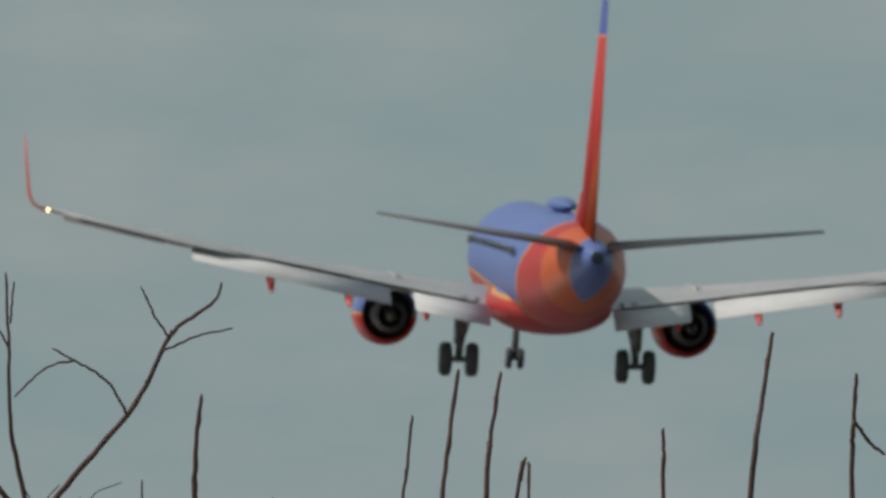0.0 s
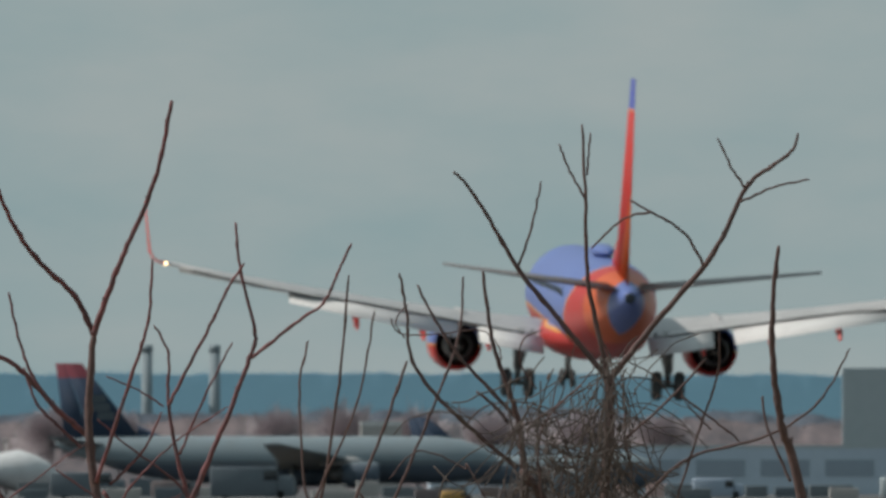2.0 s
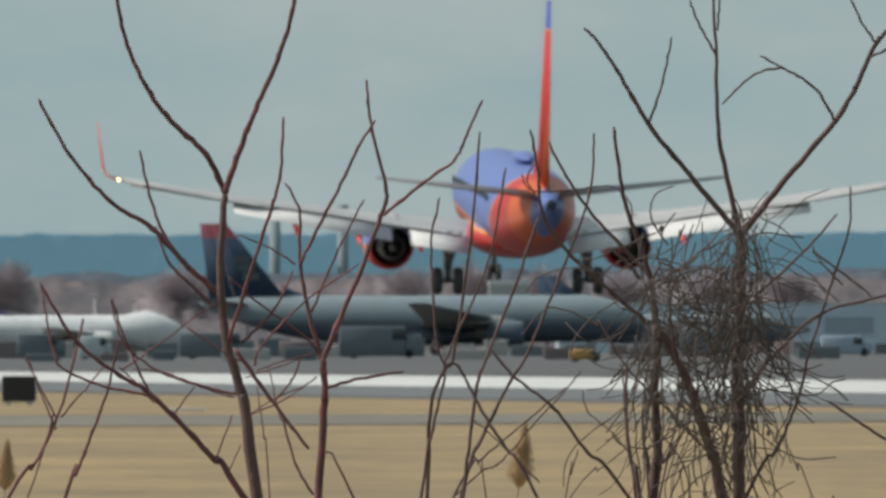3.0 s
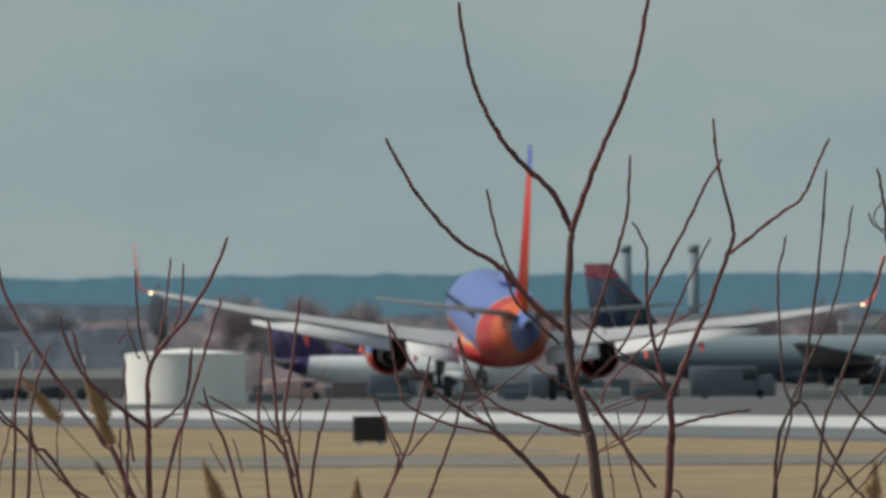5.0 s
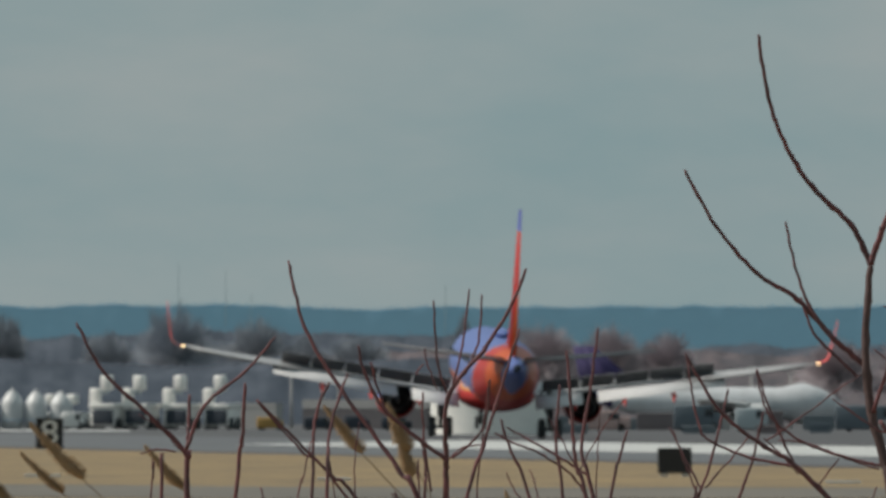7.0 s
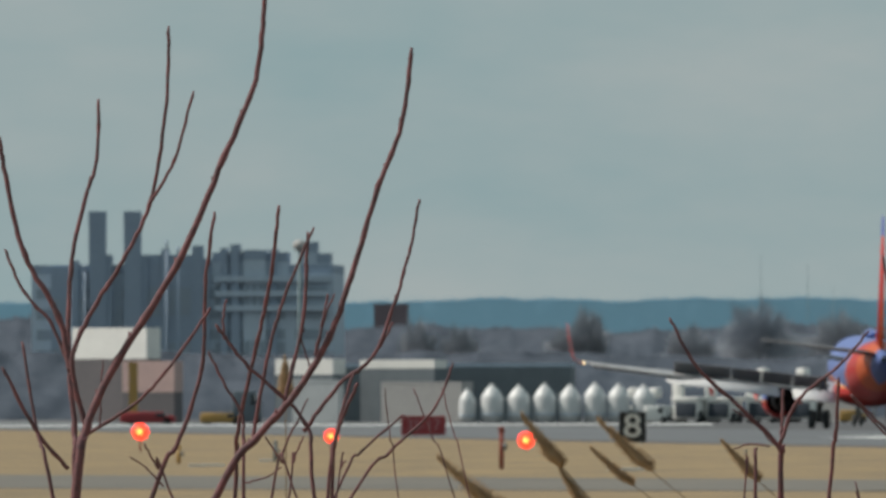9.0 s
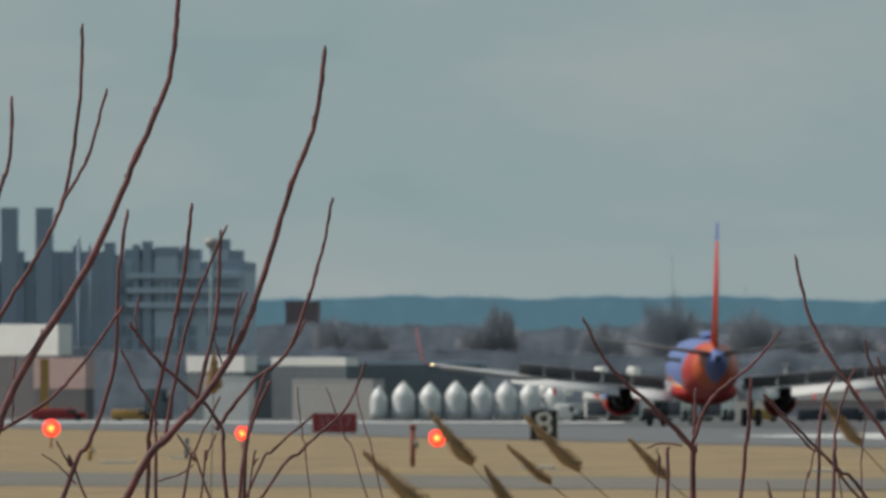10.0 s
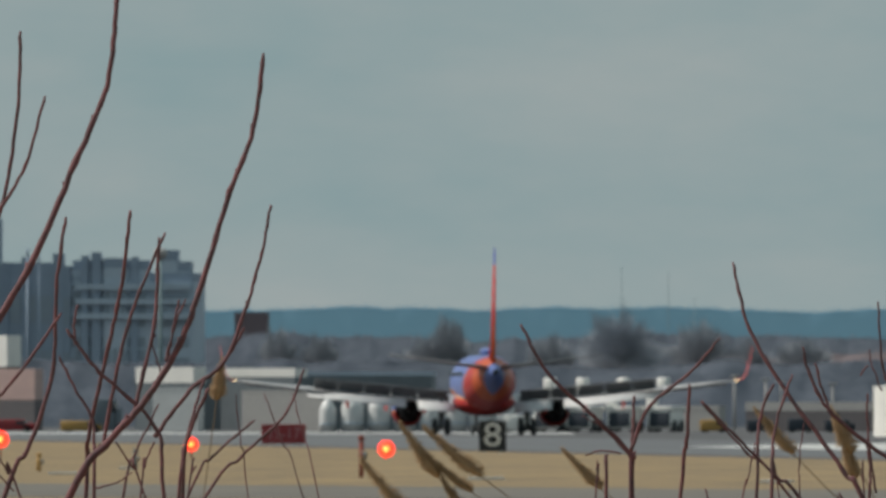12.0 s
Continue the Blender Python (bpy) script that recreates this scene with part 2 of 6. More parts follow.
# Stacks paled towards the sky: haze put into the concrete colour
M_CHIMNEY = rough_paint("hazed_stack_concrete", (0.195, 0.245, 0.275), (0.165, 0.21, 0.238), 0.8, 0, 0.3, 8)
M_SKIN = rough_paint("tank_white", (0.82, 0.81, 0.77), (0.70, 0.69, 0.66), 0.45, 0.0, 0.4, 8)
M_FRONTDARK = rough_paint("dark_grille", (0.110, 0.140, 0.165), (0.088, 0.112, 0.134), 0.5, 0, 1, 8)
M_TARMAC = rough_paint("light_tarmac", (0.118, 0.124, 0.133), (0.088, 0.093, 0.101), 0.75, 0, 0.05, 30, stretch=(1, 0.2, 1))
M_BLUSH = rough_paint("blush_paint", (0.52, 0.36, 0.33), (0.42, 0.30, 0.28), 0.5, 0, 0.8, 8)
# Far trees: bark colours paled to carry the haze of the distance
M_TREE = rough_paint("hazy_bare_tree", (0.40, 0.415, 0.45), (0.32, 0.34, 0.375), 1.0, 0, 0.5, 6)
M_TREEBROWN = rough_paint("hazed_brown_tree", (0.50, 0.44, 0.46), (0.40, 0.355, 0.38), 1.0, 0, 0.5, 6)
M_TREEDARK = rough_paint("hazed_dense_tree", (0.38, 0.41, 0.46), (0.31, 0.34, 0.385), 1.0, 0, 0.5, 6)
M_SHADEPANEL = rough_paint("spoiler_underside_shade", (0.165, 0.172, 0.18), (0.125, 0.13, 0.138), 0.6, 0, 2, 8)
M_ROAD = rough_paint("dusty_asphalt", (0.150, 0.135, 0.112), (0.098, 0.092, 0.082), 0.85, 0, 0.1, 12, stretch=(1, 0.2, 1), hard=1.4)
M_TANK = rough_paint("tank_aluminium_paint", (0.84, 0.83, 0.78), (0.72, 0.715, 0.68), 0.45, 0.0, 0.5, 8)
M_LEGENDDIM = rough_paint("faded_sign_legend", (0.40, 0.19, 0.19), (0.30, 0.13, 0.14), 0.6, 0, 4, 8)
M_FINMARK = rough_paint("fin_mark_grey", (0.062, 0.082, 0.100), (0.05, 0.068, 0.084), 0.5, 0, 1, 8)
# Masts and apron clutter: steel colours lifted to hold the distance haze
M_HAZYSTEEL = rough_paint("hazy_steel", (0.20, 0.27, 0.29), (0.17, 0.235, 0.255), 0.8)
M_CLUTTER = rough_paint("hazed_dark_steel", (0.150, 0.178, 0.196), (0.115, 0.138, 0.156), 0.7, 0, 1, 8)
M_CLUTTER2 = rough_paint("hazed_brown_steel", (0.190, 0.160, 0.162), (0.150, 0.128, 0.134), 0.8, 0, 1, 8)


# ---- mesh helpers ----
def part(name, bm, material, parent=None, label="", smooth=True):
    """Link a bmesh as one mesh object under its thing."""
    me = bpy.data.meshes.new(name)
    bmesh.ops.recalc_face_normals(bm, faces=bm.faces)
    bm.to_mesh(me)
    bm.free()
    me.materials.append(material)
    if smooth:
        me.polygons.foreach_set("use_smooth", [True] * len(me.polygons))
    ob = new(name, me)
    if parent:
        ob.parent = parent
    if label:
        ob["label"] = label
    return ob


def smooth_by_angle(ob, deg=35):
    me = ob.data
    bm = bmesh.new()
    bm.from_mesh(me)
    for e in bm.edges:
        if len(e.link_faces) == 2 and e.calc_face_angle(0) > radians(deg):
            e.smooth = False
    bm.to_mesh(me)
    bm.free()
    return ob


def holder(name, m, label, category, group="", kind=""):
    ob = new(name)
    ob.matrix_world = m
    ob.empty_display_size = 0.2
    return tagged(ob, label, category, group, kind)


def loft(bm, rings, cap=True):
    """Join rings of points, of equal length, into a skin."""
    vs = [[bm.verts.new(p) for p in r] for r in rings]
    n = len(vs[0])
    for a, b in zip(vs, vs[1:]):
        for i in range(n):
            bm.faces.new((a[i], a[(i + 1) % n], b[(i + 1) % n], b[i]))
    if cap:
        bm.faces.new(vs[0])
        bm.faces.new(vs[-1][::-1])
    return bm


def oval(y, z, rx, rz, n=32, x=0.0):
    return [(x + rx * math.sin(2 * math.pi * i / n), y, z + rz * math.cos(2 * math.pi * i / n)) for i in range(n)]


def round_y(bm, x, z, stations, n=24):
    """A body of revolution along y: stations of (y, radius)."""
    return loft(bm, [oval(y, z, r, r, n, x) for y, r in stations])


def pipe(bm, a, b, r, r2=None, n=10):
    a, b = Vector(a), Vector(b)
    r2 = r if r2 is None else r2
    w = (b - a).normalized()
    s = w.orthogonal().normalized()
    t = w.cross(s)
    return loft(bm, [[tuple(p + (s * math.cos(k) + t * math.sin(k)) * q) for k in (2 * math.pi * i / n for i in range(n))] for p, q in ((a, r), (b, r2))])


def box(bm, x0, x1, y0, y1, z0, z1, bevel=0.0):
    made = bmesh.ops.create_cube(bm, size=1, matrix=Matrix.Translation(((x0 + x1) / 2, (y0 + y1) / 2, (z0 + z1) / 2)) @ Matrix.Diagonal((x1 - x0, y1 - y0, z1 - z0, 1)))
    if bevel:
        es = {e for v in made["verts"] for e in v.link_edges}
        bmesh.ops.bevel(bm, geom=list(es), offset=bevel, segments=2, affect="EDGES", profile=0.5)
    return bm


def drum(bm, x, y, r, z0, z1, n=32, r2=None, cone=0.0):
    """An upright cylinder, with a low cone on top where asked."""
    r2 = r if r2 is None else r2
    rings = [[(x + q * math.cos(k), y + q * math.sin(k), z) for k in (2 * math.pi * i / n for i in range(n))] for q, z in ((r, z0), (r2, z1))]
    if cone:
        rings.append([(x + r2 * 0.04 * math.cos(k), y + r2 * 0.04 * math.sin(k), z1 + cone) for k in (2 * math.pi * i / n for i in range(n))])
    return loft(bm, rings)


def foil(x, y_le, chord, z, thick=0.11, tilt=0.0, n=9, vertical=False, camber=0.0):
    """A wing section at x (or, upright, at height x), leading edge at y_le, chord running aft."""
    up, low = [], []
    for i in range(n + 1):
        s = (1 - math.cos(math.pi * i / n)) / 2
        t = 5 * thick * (0.2969 * math.sqrt(s) - 0.126 * s - 0.3516 * s * s + 0.2843 * s ** 3 - 0.1015 * s ** 4) + 0.001
        up.append((s, t)), low.append((s, -t))
    pts = []
    for s, t in up + low[-2:0:-1]:
        dy, dz = -s * chord, (t - camber * s ** 3) * chord
        a = radians(tilt)
        dy, dz = dy * math.cos(a) - dz * math.sin(a), dy * math.sin(a) + dz * math.cos(a)
        pts.append((z + dz, y_le + dy, x) if vertical else (x, y_le + dy, z + dz))
    return pts


def mirror(pts, s):
    return [(p[0] * s, p[1], p[2]) for p in pts]


# ---- aircraft ----
def wheel_set(thing, name, x, y, z_top, r, half, width, strut_r, label):
    """A leg with its two wheels."""
    bm = bmesh.new()
    pipe(bm, (x, y, r), (x * 0.97, y + 0.1, z_top), strut_r, strut_r * 1.15, 14)
    pipe(bm, (x, y, r * 1.9), (x, y, z_top * 0.75 + 0.1), strut_r * 1.45, strut_r * 1.6, 14)
    pipe(bm, (x - half, y, r), (x + half, y, r), strut_r * 0.8)
    pipe(bm, (x, y, r * 1.5), (x - 0.55 * (1 if x > 0 else -1 if x < 0 else 0), y + (0.5 if x == 0 else 0.05), z_top), strut_r * 0.5)
    pipe(bm, (x, y - strut_r * 1.2, r * 1.3), (x, y - strut_r * 2.4, r * 2.1), strut_r * 0.35)
    leg = part(name, bm, M_STRUT, thing, label)
    for s in (-1, 1):
        bm = bmesh.new()
        c = x + s * half
        w = width / 2
        prof = [(-w, r * 0.55), (-w, r * 0.82), (-w * 0.75, r * 0.95), (-w * 0.4, r), (w * 0.4, r), (w * 0.75, r * 0.95), (w, r * 0.82), (w, r * 0.55)]
        loft(bm, [[(c + dx, y + q * math.cos(k), r + q * math.sin(k)) for k in (2 * math.pi * i / 28 for i in range(28))] for dx, q in prof])
        tire = part("wheel", bm, M_TIRE, leg)
        bm = bmesh.new()
        pipe(bm, (c - w * 1.02, y, r), (c + w * 1.02, y, r), r * 0.42, None, 18)
        part("hub", bm, M_STRUT, tire)


def engine(thing, side, x, z, y_front, y_cowl, y_end, r, mat, label):
    """A nacelle with its fan duct, core and plug, on a pylon."""
    bm = bmesh.new()
    L = y_front - y_cowl
    round_y(bm, x, z, [(y_front, r * 0.80), (y_front - 0.15, r * 0.93), (y_front - L * 0.25, r), (y_front - L * 0.6, r * 0.99), (y_cowl, r * 0.86), (y_cowl, r * 0.80), (y_cowl + 0.5, r * 0.76)], 32)
    cowl = part("engine_nacelle", bm, mat, thing, label)
    bm = bmesh.new()
    round_y(bm, x, z, [(y_cowl + 0.45, r * 0.765), (y_cowl + 0.40, r * 0.56), (y_cowl - 0.2, r * 0.56), (y_end + 0.35, r * 0.43), (y_end + 0.35, r * 0.39), (y_end + 0.8, r * 0.35)], 32)
    part("exhaust_core", bm, M_DARK, cowl, "dark exhaust core")
    bm = bmesh.new()
    round_y(bm, x, z, [(y_end + 0.78, r * 0.34), (y_end + 0.7, r * 0.25), (y_end + 0.2, r * 0.16), (y_end - 0.25, r * 0.03)], 20)
    part("exhaust_plug", bm, M_METAL, cowl, "metal exhaust cone")
    bm = bmesh.new()
    for rr, w in ((0.69, 0.03), (0.62, 0.02)):
        loft(bm, [oval(y_cowl + 0.30, z, r * (rr + w), r * (rr + w), 28, x), oval(y_cowl + 0.26, z, r * rr, r * rr, 28, x)], False)
    part("duct_ring", bm, M_DARK, cowl)
    bm = bmesh.new()
    loft(bm, [foil(z + r * 0.75, y_front - L * 0.3, L * 0.7 + 1.9, x, 0.08, vertical=True), foil(z + r * 1.35, y_front - L * 0.65, L * 0.35 + 2.4, x, 0.08, vertical=True)])
    part("pylon", bm, M_WING, cowl)


def airliner(name, label, s, mats, detail=True):
    """A twin jet seen from behind; origin on the ground between the main wheels, nose towards +y. s: dimensions in metres."""
    body, fin_m, wing_m, nac_m, flap_m = mats
    thing = holder(name, Matrix(), label, "airplane")
    # fuselage: nose, barrel, upswept tail cone
    N, T, R, zc, rv = s["nose"], s["tail"], s["r"], s["zc"], s.get("rv", 1.06)
    bm = bmesh.new()
    st = [(N, zc - 0.55, 0.05, 0.05), (N - 0.25, zc - 0.5, 0.42, 0.42), (N - 0.9, zc - 0.38, 0.9, 0.95), (N - 2.1, zc - 0.2, 1.38, 1.45), (N - 3.6, zc - 0.06, 1.7, 1.78), (N - 5.5, zc, R, R * rv)]
    k, up_aft = -4.2 * s.get("k", 1), s.get("up", 1.42)
    st += [(y, zc, R, R * rv) for y in np.linspace(N - 8, k, 7)]
    for f, up, q in ((0.15, 0.035, 0.985), (0.3, 0.11, 0.94), (0.5, 0.30, 0.80), (0.68, 0.52, 0.62), (0.83, 0.72, 0.42), (0.93, 0.85, 0.26), (0.985, 0.93, 0.14), (1.0, 0.95, 0.09)):
        st.append((k + f * (T - k), zc + up * up_aft * R / 1.88, R * q, R * rv * q))
    loft(bm, [oval(y, z, a, b, 48) for y, z, a, b in st])
    fus = part("fuselage", bm, body, thing)
    # wing-to-body fairing
    bm = bmesh.new()
    loft(bm, [oval(y, zc - R * 0.72, R * a, R * b, 24) for y, a, b in ((7.6, 0.1, 0.1), (6.6, 0.75, 0.34), (4, 1.08, 0.46), (0, 1.12, 0.5), (-2.2, 0.95, 0.42), (-4.4, 0.45, 0.22), (-5.2, 0.08, 0.05))])
    part("wing_fairing", bm, body, thing)
    # small dark outlet in the tail cone
    bm = bmesh.new()
    round_y(bm, 0, zc + 0.945 * up_aft * R / 1.88, [(T + 0.10, R * 0.105), (T - 0.05, R * 0.115), (T - 0.06, R * 0.06)], 16)
    part("tail_outlet", bm, M_CABDARK, fus, "dark auxiliary exhaust")
    if detail:
        bm = bmesh.new()
        loft(bm, [oval(y, zc + R * rv + 0.22, a, b, 16) for y, a, b in ((-1.0, 0.05, 0.02), (-1.8, 0.42, 0.2), (-3.4, 0.45, 0.26), (-5.4, 0.3, 0.16), (-6.4, 0.05, 0.03))])
        part("antenna_dome", bm, body, fus, "blue antenna dome")
        bm = bmesh.new()
        loft(bm, [oval(q, 0, 0.11, 0.17, 10) for q in (-0.012, 0.012)])
        bmesh.ops.transform(bm, matrix=Matrix.Rotation(radians(90), 4, "Z"), verts=bm.verts)
        first = part("window", bm, M_GLASS, fus)
        first.location = (R * 0.965, 12.2, zc + 0.55)
        for i, y in enumerate(np.arange(-6.5, 12.0, 0.51)):
            for q in (-1, 1):
                win = new("window", first.data)
                win.parent, win.location = fus, (q * R * 0.965, y, zc + 0.55)
    # fin with rudder, tailplanes
    za, zb = s["fin"]
    for nm, c0, c1, off in (("fin", 0.66, 0.64, 0.0), ("rudder", 0.34, 0.36, None)):
        bm = bmesh.new()
        rings = []
        for z, le, ch in ((za, s["fle"], s["fch"]), (zb, s["fle"] - s["fsw"], s["fch"] * 0.33)):
            c = c0 if z == za else c1
            if off is None:
                p0 = le - (1 - c) * ch
                rings.append([(dx * ch * 0.32, y, z) for dx, y in ((0.075, p0 - 0.02), (0.075, p0 - 0.03), (0.01, p0 - c * ch), (-0.01, p0 - c * ch), (-0.075, p0 - 0.03), (-0.075, p0 - 0.02))])
            else:
                n = 8
                f = [(0.0, 0.0), (0.02, 0.03), (0.10, 0.06), (0.35, 0.088), (0.65, 0.080)]
                rings.append([(t * ch * 0.32, le - q * ch, z) for q, t in f] + [(-t * ch * 0.32, le - q * ch, z) for q, t in f[:0:-1]])
        loft(bm, rings)
        part(nm, bm, fin_m, thing)
    bm = bmesh.new()
    loft(bm, [[(dx * w, y, z) for dx, z in ((-1, za - 0.1), (1, za - 0.1), (0.25, zt), (-0.25, zt))] for y, w, zt in ((s["fle"] + 4.2, 0.04, za + 0.02), (s["fle"] + 1.6, 0.14, za + 0.5), (s["fle"] - 0.6, 0.22, za + 1.5))])
    part("dorsal_fin", bm, fin_m, thing)
    for q in (-1, 1):
        bm = bmesh.new()
        x1 = s["stab"]
        loft(bm, [mirror(foil(0.35, s["sle"], s["sch"], s["sz"], 0.09), q), mirror(foil(x1, s["sle"] - x1 * 0.62, s["sch"] * 0.36, s["sz"] + x1 * math.tan(radians(s["sdi"])), 0.08), q)])
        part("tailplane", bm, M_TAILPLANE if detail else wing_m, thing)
    # wings: inner, outer, aileron, flaps in panels, fairings, winglets
    def zw(x):
        return s["wz"] + (x - 1.5) * s["wd"] + s["flex"] * ((x - 1.5) / (s["span"] - 1.5)) ** 2

    def le(x):
        return s["wle"] - (x - 1.5) * math.tan(radians(s["sweep"]))

    def te(x):
        kink, root = s["kink"], s["wte"]
        return root if x < kink else root + (x - kink) / (s["span"] - kink) * (le(s["span"]) - s["tip"] - root)

    X = s["span"]
    for q in (-1, 1):
        bm = bmesh.new()
        rings = []
        for x in (0.6, 1.9, 3.5, s["kink"], 8.5, 11.8, 14.5, X):
            if x > X:
                continue
            c = le(x) - te(x)
            cut = 0.80 if x < X * 0.72 and detail else 1.0
            rings.append(mirror(foil(x, le(x), c * cut if x < X * 0.70 else c, zw(x), 0.125 - 0.02 * x / X, 1.5 - 2.5 * x / X, camber=0.03), q))
        loft(bm, rings)
        wing = part("wing", bm, wing_m, thing)
        if detail:
            # slats drooped along the leading edge
            for x0, x1 in ((5.6, 9.0), (9.1, 12.6), (12.7, 16.2)):
                bm = bmesh.new()
                loft(bm, [mirror(foil(x, le(x) + 0.28, 0.75, zw(x) - 0.22, 0.16, -24), q) for x in (x0, x1)])
                part("slat", bm, wing_m, wing)
            # flaps: main and aft element, inboard and outboard of the engine
            for x0, x1, big in ((2.05, 4.55, 1.0), (5.35, s["flapx"], 1.0)):
                for nm, back, drop, ch, tilt in (("flap", 0.80, 0.12, 1.05, 20), ("aft_flap", -0.12, 0.42, 0.50, 40)):
                    bm = bmesh.new()
                    loft(bm, [mirror(foil(x, te(x) + back * (1 - 0.25 * x / X), ch * big * (1 - 0.035 * (x - 2)), zw(x) - drop * big * (1 - 0.03 * (x - 2)) - 0.02 - 0.025 * max(0.0, 8 - x), 0.13, tilt), q) for x in (x0, (x0 + x1) / 2, x1)])
                    part(nm, bm, flap_m, wing, "pale grey extended flap")
            bm = bmesh.new()
            loft(bm, [mirror(foil(x, te(x) + 0.9, 0.92, zw(x) + 0.0, 0.10, 6, camber=0.03), q) for x in (s["flapx"] + 0.12, X - 1.0)])
            part("aileron", bm, wing_m, wing)
            for x0, x1 in ((2.5, 4.5), (4.55, 6.3), (6.35, 8.1), (8.15, 9.9), (9.95, 11.5)):
                bm = bmesh.new()
                ring = []
                for x in (x0, x1):
                    y, z = te(x) + 1.62, zw(x) + 0.07 - 0.034 * max(0.0, 8 - x)
                    ring.append([(q * x, y, z), (q * x, y - 1.0, z - 0.06), (q * x, y - 1.0, z - 0.085), (q * x, y, z - 0.05)])
                loft(bm, ring)
                panel = part("spoiler", bm, wing_m, wing, smooth=False)
                # Undersides a darker grey that also holds the shade behind raised panels
                panel.data.materials.append(M_SHADEPANEL)
                for f in panel.data.polygons:
                    f.material_index = 1 if f.normal.z < -0.5 else 0
            for x, L in ((4.15, 1.8), (6.75, 2.3), (9.35, 2.0)):
                bm = bmesh.new()
                y0 = te(x) + 1.3
                loft(bm, [[(q * (x + a * math.sin(k) * w), y0 - f * L, zw(x) - 0.28 - dz + 0.21 * math.cos(k) * w) for k in (2 * math.pi * i / 12 for i in range(12))] for f, w, a, dz in ((0, 0.05, 0.15, 0.05), (0.25, 0.8, 0.15, 0.15), (0.55, 1.0, 0.15, 0.34), (0.85, 0.6, 0.15, 0.64), (1.0, 0.06, 0.15, 0.8))])
                part("flap_track_fairing", bm, M_RED, wing, "red flap track fairing")
            # winglet: curved blend, then blade
            bm = bmesh.new()
            rings = []
            for dx, dz, lean, ch in ((0.0, 0.0, 0, 1.35), (0.25, 0.05, 12, 1.30), (0.50, 0.20, 40, 1.22), (0.64, 0.48, 65, 1.1), (0.82, 1.6, 81, 0.72), (0.92, 2.42, 82, 0.42)):
                c = [(p[1], p[2]) for p in foil(0, 0, ch, 0, 0.09)]
                a = radians(lean)
                rings.append([(q * (X + dx - t * math.sin(a)), le(X) - 0.3 * dx - dz * 0.62 + y, zw(X) + dz + t * math.cos(a)) for y, t in c])
            loft(bm, rings)
            part("winglet", bm, fin_m if not detail else M_RED, wing, "red blended winglet")
            bm = bmesh.new()
            bmesh.ops.create_uvsphere(bm, u_segments=12, v_segments=8, radius=0.06, matrix=Matrix.Translation((q * (X + 0.05), te(X) - 0.12, zw(X) + 0.02)))
            part("position_light", bm, M_LAMP, wing, "lit warm wingtip light")
        engine(thing, q, q * s["ex"], s["ez"], s["ey"], s["ey"] - 3.0, s["ey"] - 4.4, s["er"], nac_m, "engine nacelle with dark exhaust")
        wheel_set(thing, "main_gear", q * s["track"] / 2, 0.0, zw(s["track"] / 2) - 0.1, s["wr"], s["wr"] * 0.78, s["wr"] * 0.70, 0.125, "main landing gear leg")
        if detail:
            bm = bmesh.new()
            box(bm, q * 3.06 - 0.02, q * 3.06 + 0.02, -0.3, 0.35, s["wr"] * 2.0, 1.85)
            part("gear_door", bm, M_WING, thing)
            bm = bmesh.new()
            for i in range(6):
                a, b = i / 6, (i + 1) / 6
                pipe(bm, (q * (2.86 + 0.5 * a), 0.05, 2.05 + 0.22 * math.sin(a * 3.1)), (q * (2.86 + 0.5 * b), 0.05, 2.05 + 0.22 * math.sin(b * 3.1)), 0.06)
            part("gear_brace", bm, M_STRUT, thing)
    wheel_set(thing, "nose_gear", 0.0, s["nosegear"], zc - R * 0.9, s["wr"] * 0.62, 0.2, 0.2, 0.08, "nose landing gear leg")
    return thing


B7 = dict(nose=16.6, tail=-16.9, r=1.86, zc=3.75, rv=1.01, up=0.74, fin=(4.9, 12.75), fle=-9.9, fch=5.9, fsw=5.0, stab=7.18, sle=-12.6, sch=3.4, sz=4.72, sdi=7.0,
          wz=2.58, wd=0.105, flex=0.73, wle=6.3, wte=-1.25, kink=5.6, span=16.8, tip=1.5, sweep=27.5, flapx=12.0, ex=4.98, ez=1.84, ey=6.9, er=1.06,
          track=5.84, wr=0.56, nosegear=12.6)
landing_jet = airliner("landing_airplane", "blue, red and orange twin-engine airliner landing with flaps and wheels down", B7, (M_BODY, M_FIN, M_WING, M_NACELLE, M_FLAP))

A3 = dict(nose=17.6, tail=-19.6, r=1.85, zc=3.0, fin=(4.4, 11.0), fle=-12.2, fch=6.6, fsw=5.2, stab=6.2, sle=-15.2, sch=3.6, sz=4.2, sdi=6.0, k=1.7,
          wz=2.7, wd=0.09, flex=0.2, wle=6.8, wte=-1.25, kink=6.2, span=16.9, tip=1.5, sweep=27.0, flapx=12.0, ex=5.75, ez=1.75, ey=7.2, er=1.12,
          track=7.6, wr=0.58, nosegear=12.6)
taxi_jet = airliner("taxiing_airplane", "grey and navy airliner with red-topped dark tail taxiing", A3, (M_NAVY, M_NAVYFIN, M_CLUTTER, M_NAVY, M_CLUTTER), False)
for i in range(3):
    bm = bmesh.new()
    box(bm, 0.10, 0.215, -16.1 - 0.35 * i, -14.7 - 0.35 * i, 6.3 + 0.72 * i, 6.95 + 0.72 * i)
    part("fin_mark", bm, M_FINMARK, taxi_jet, "pale bar on the dark fin", False)
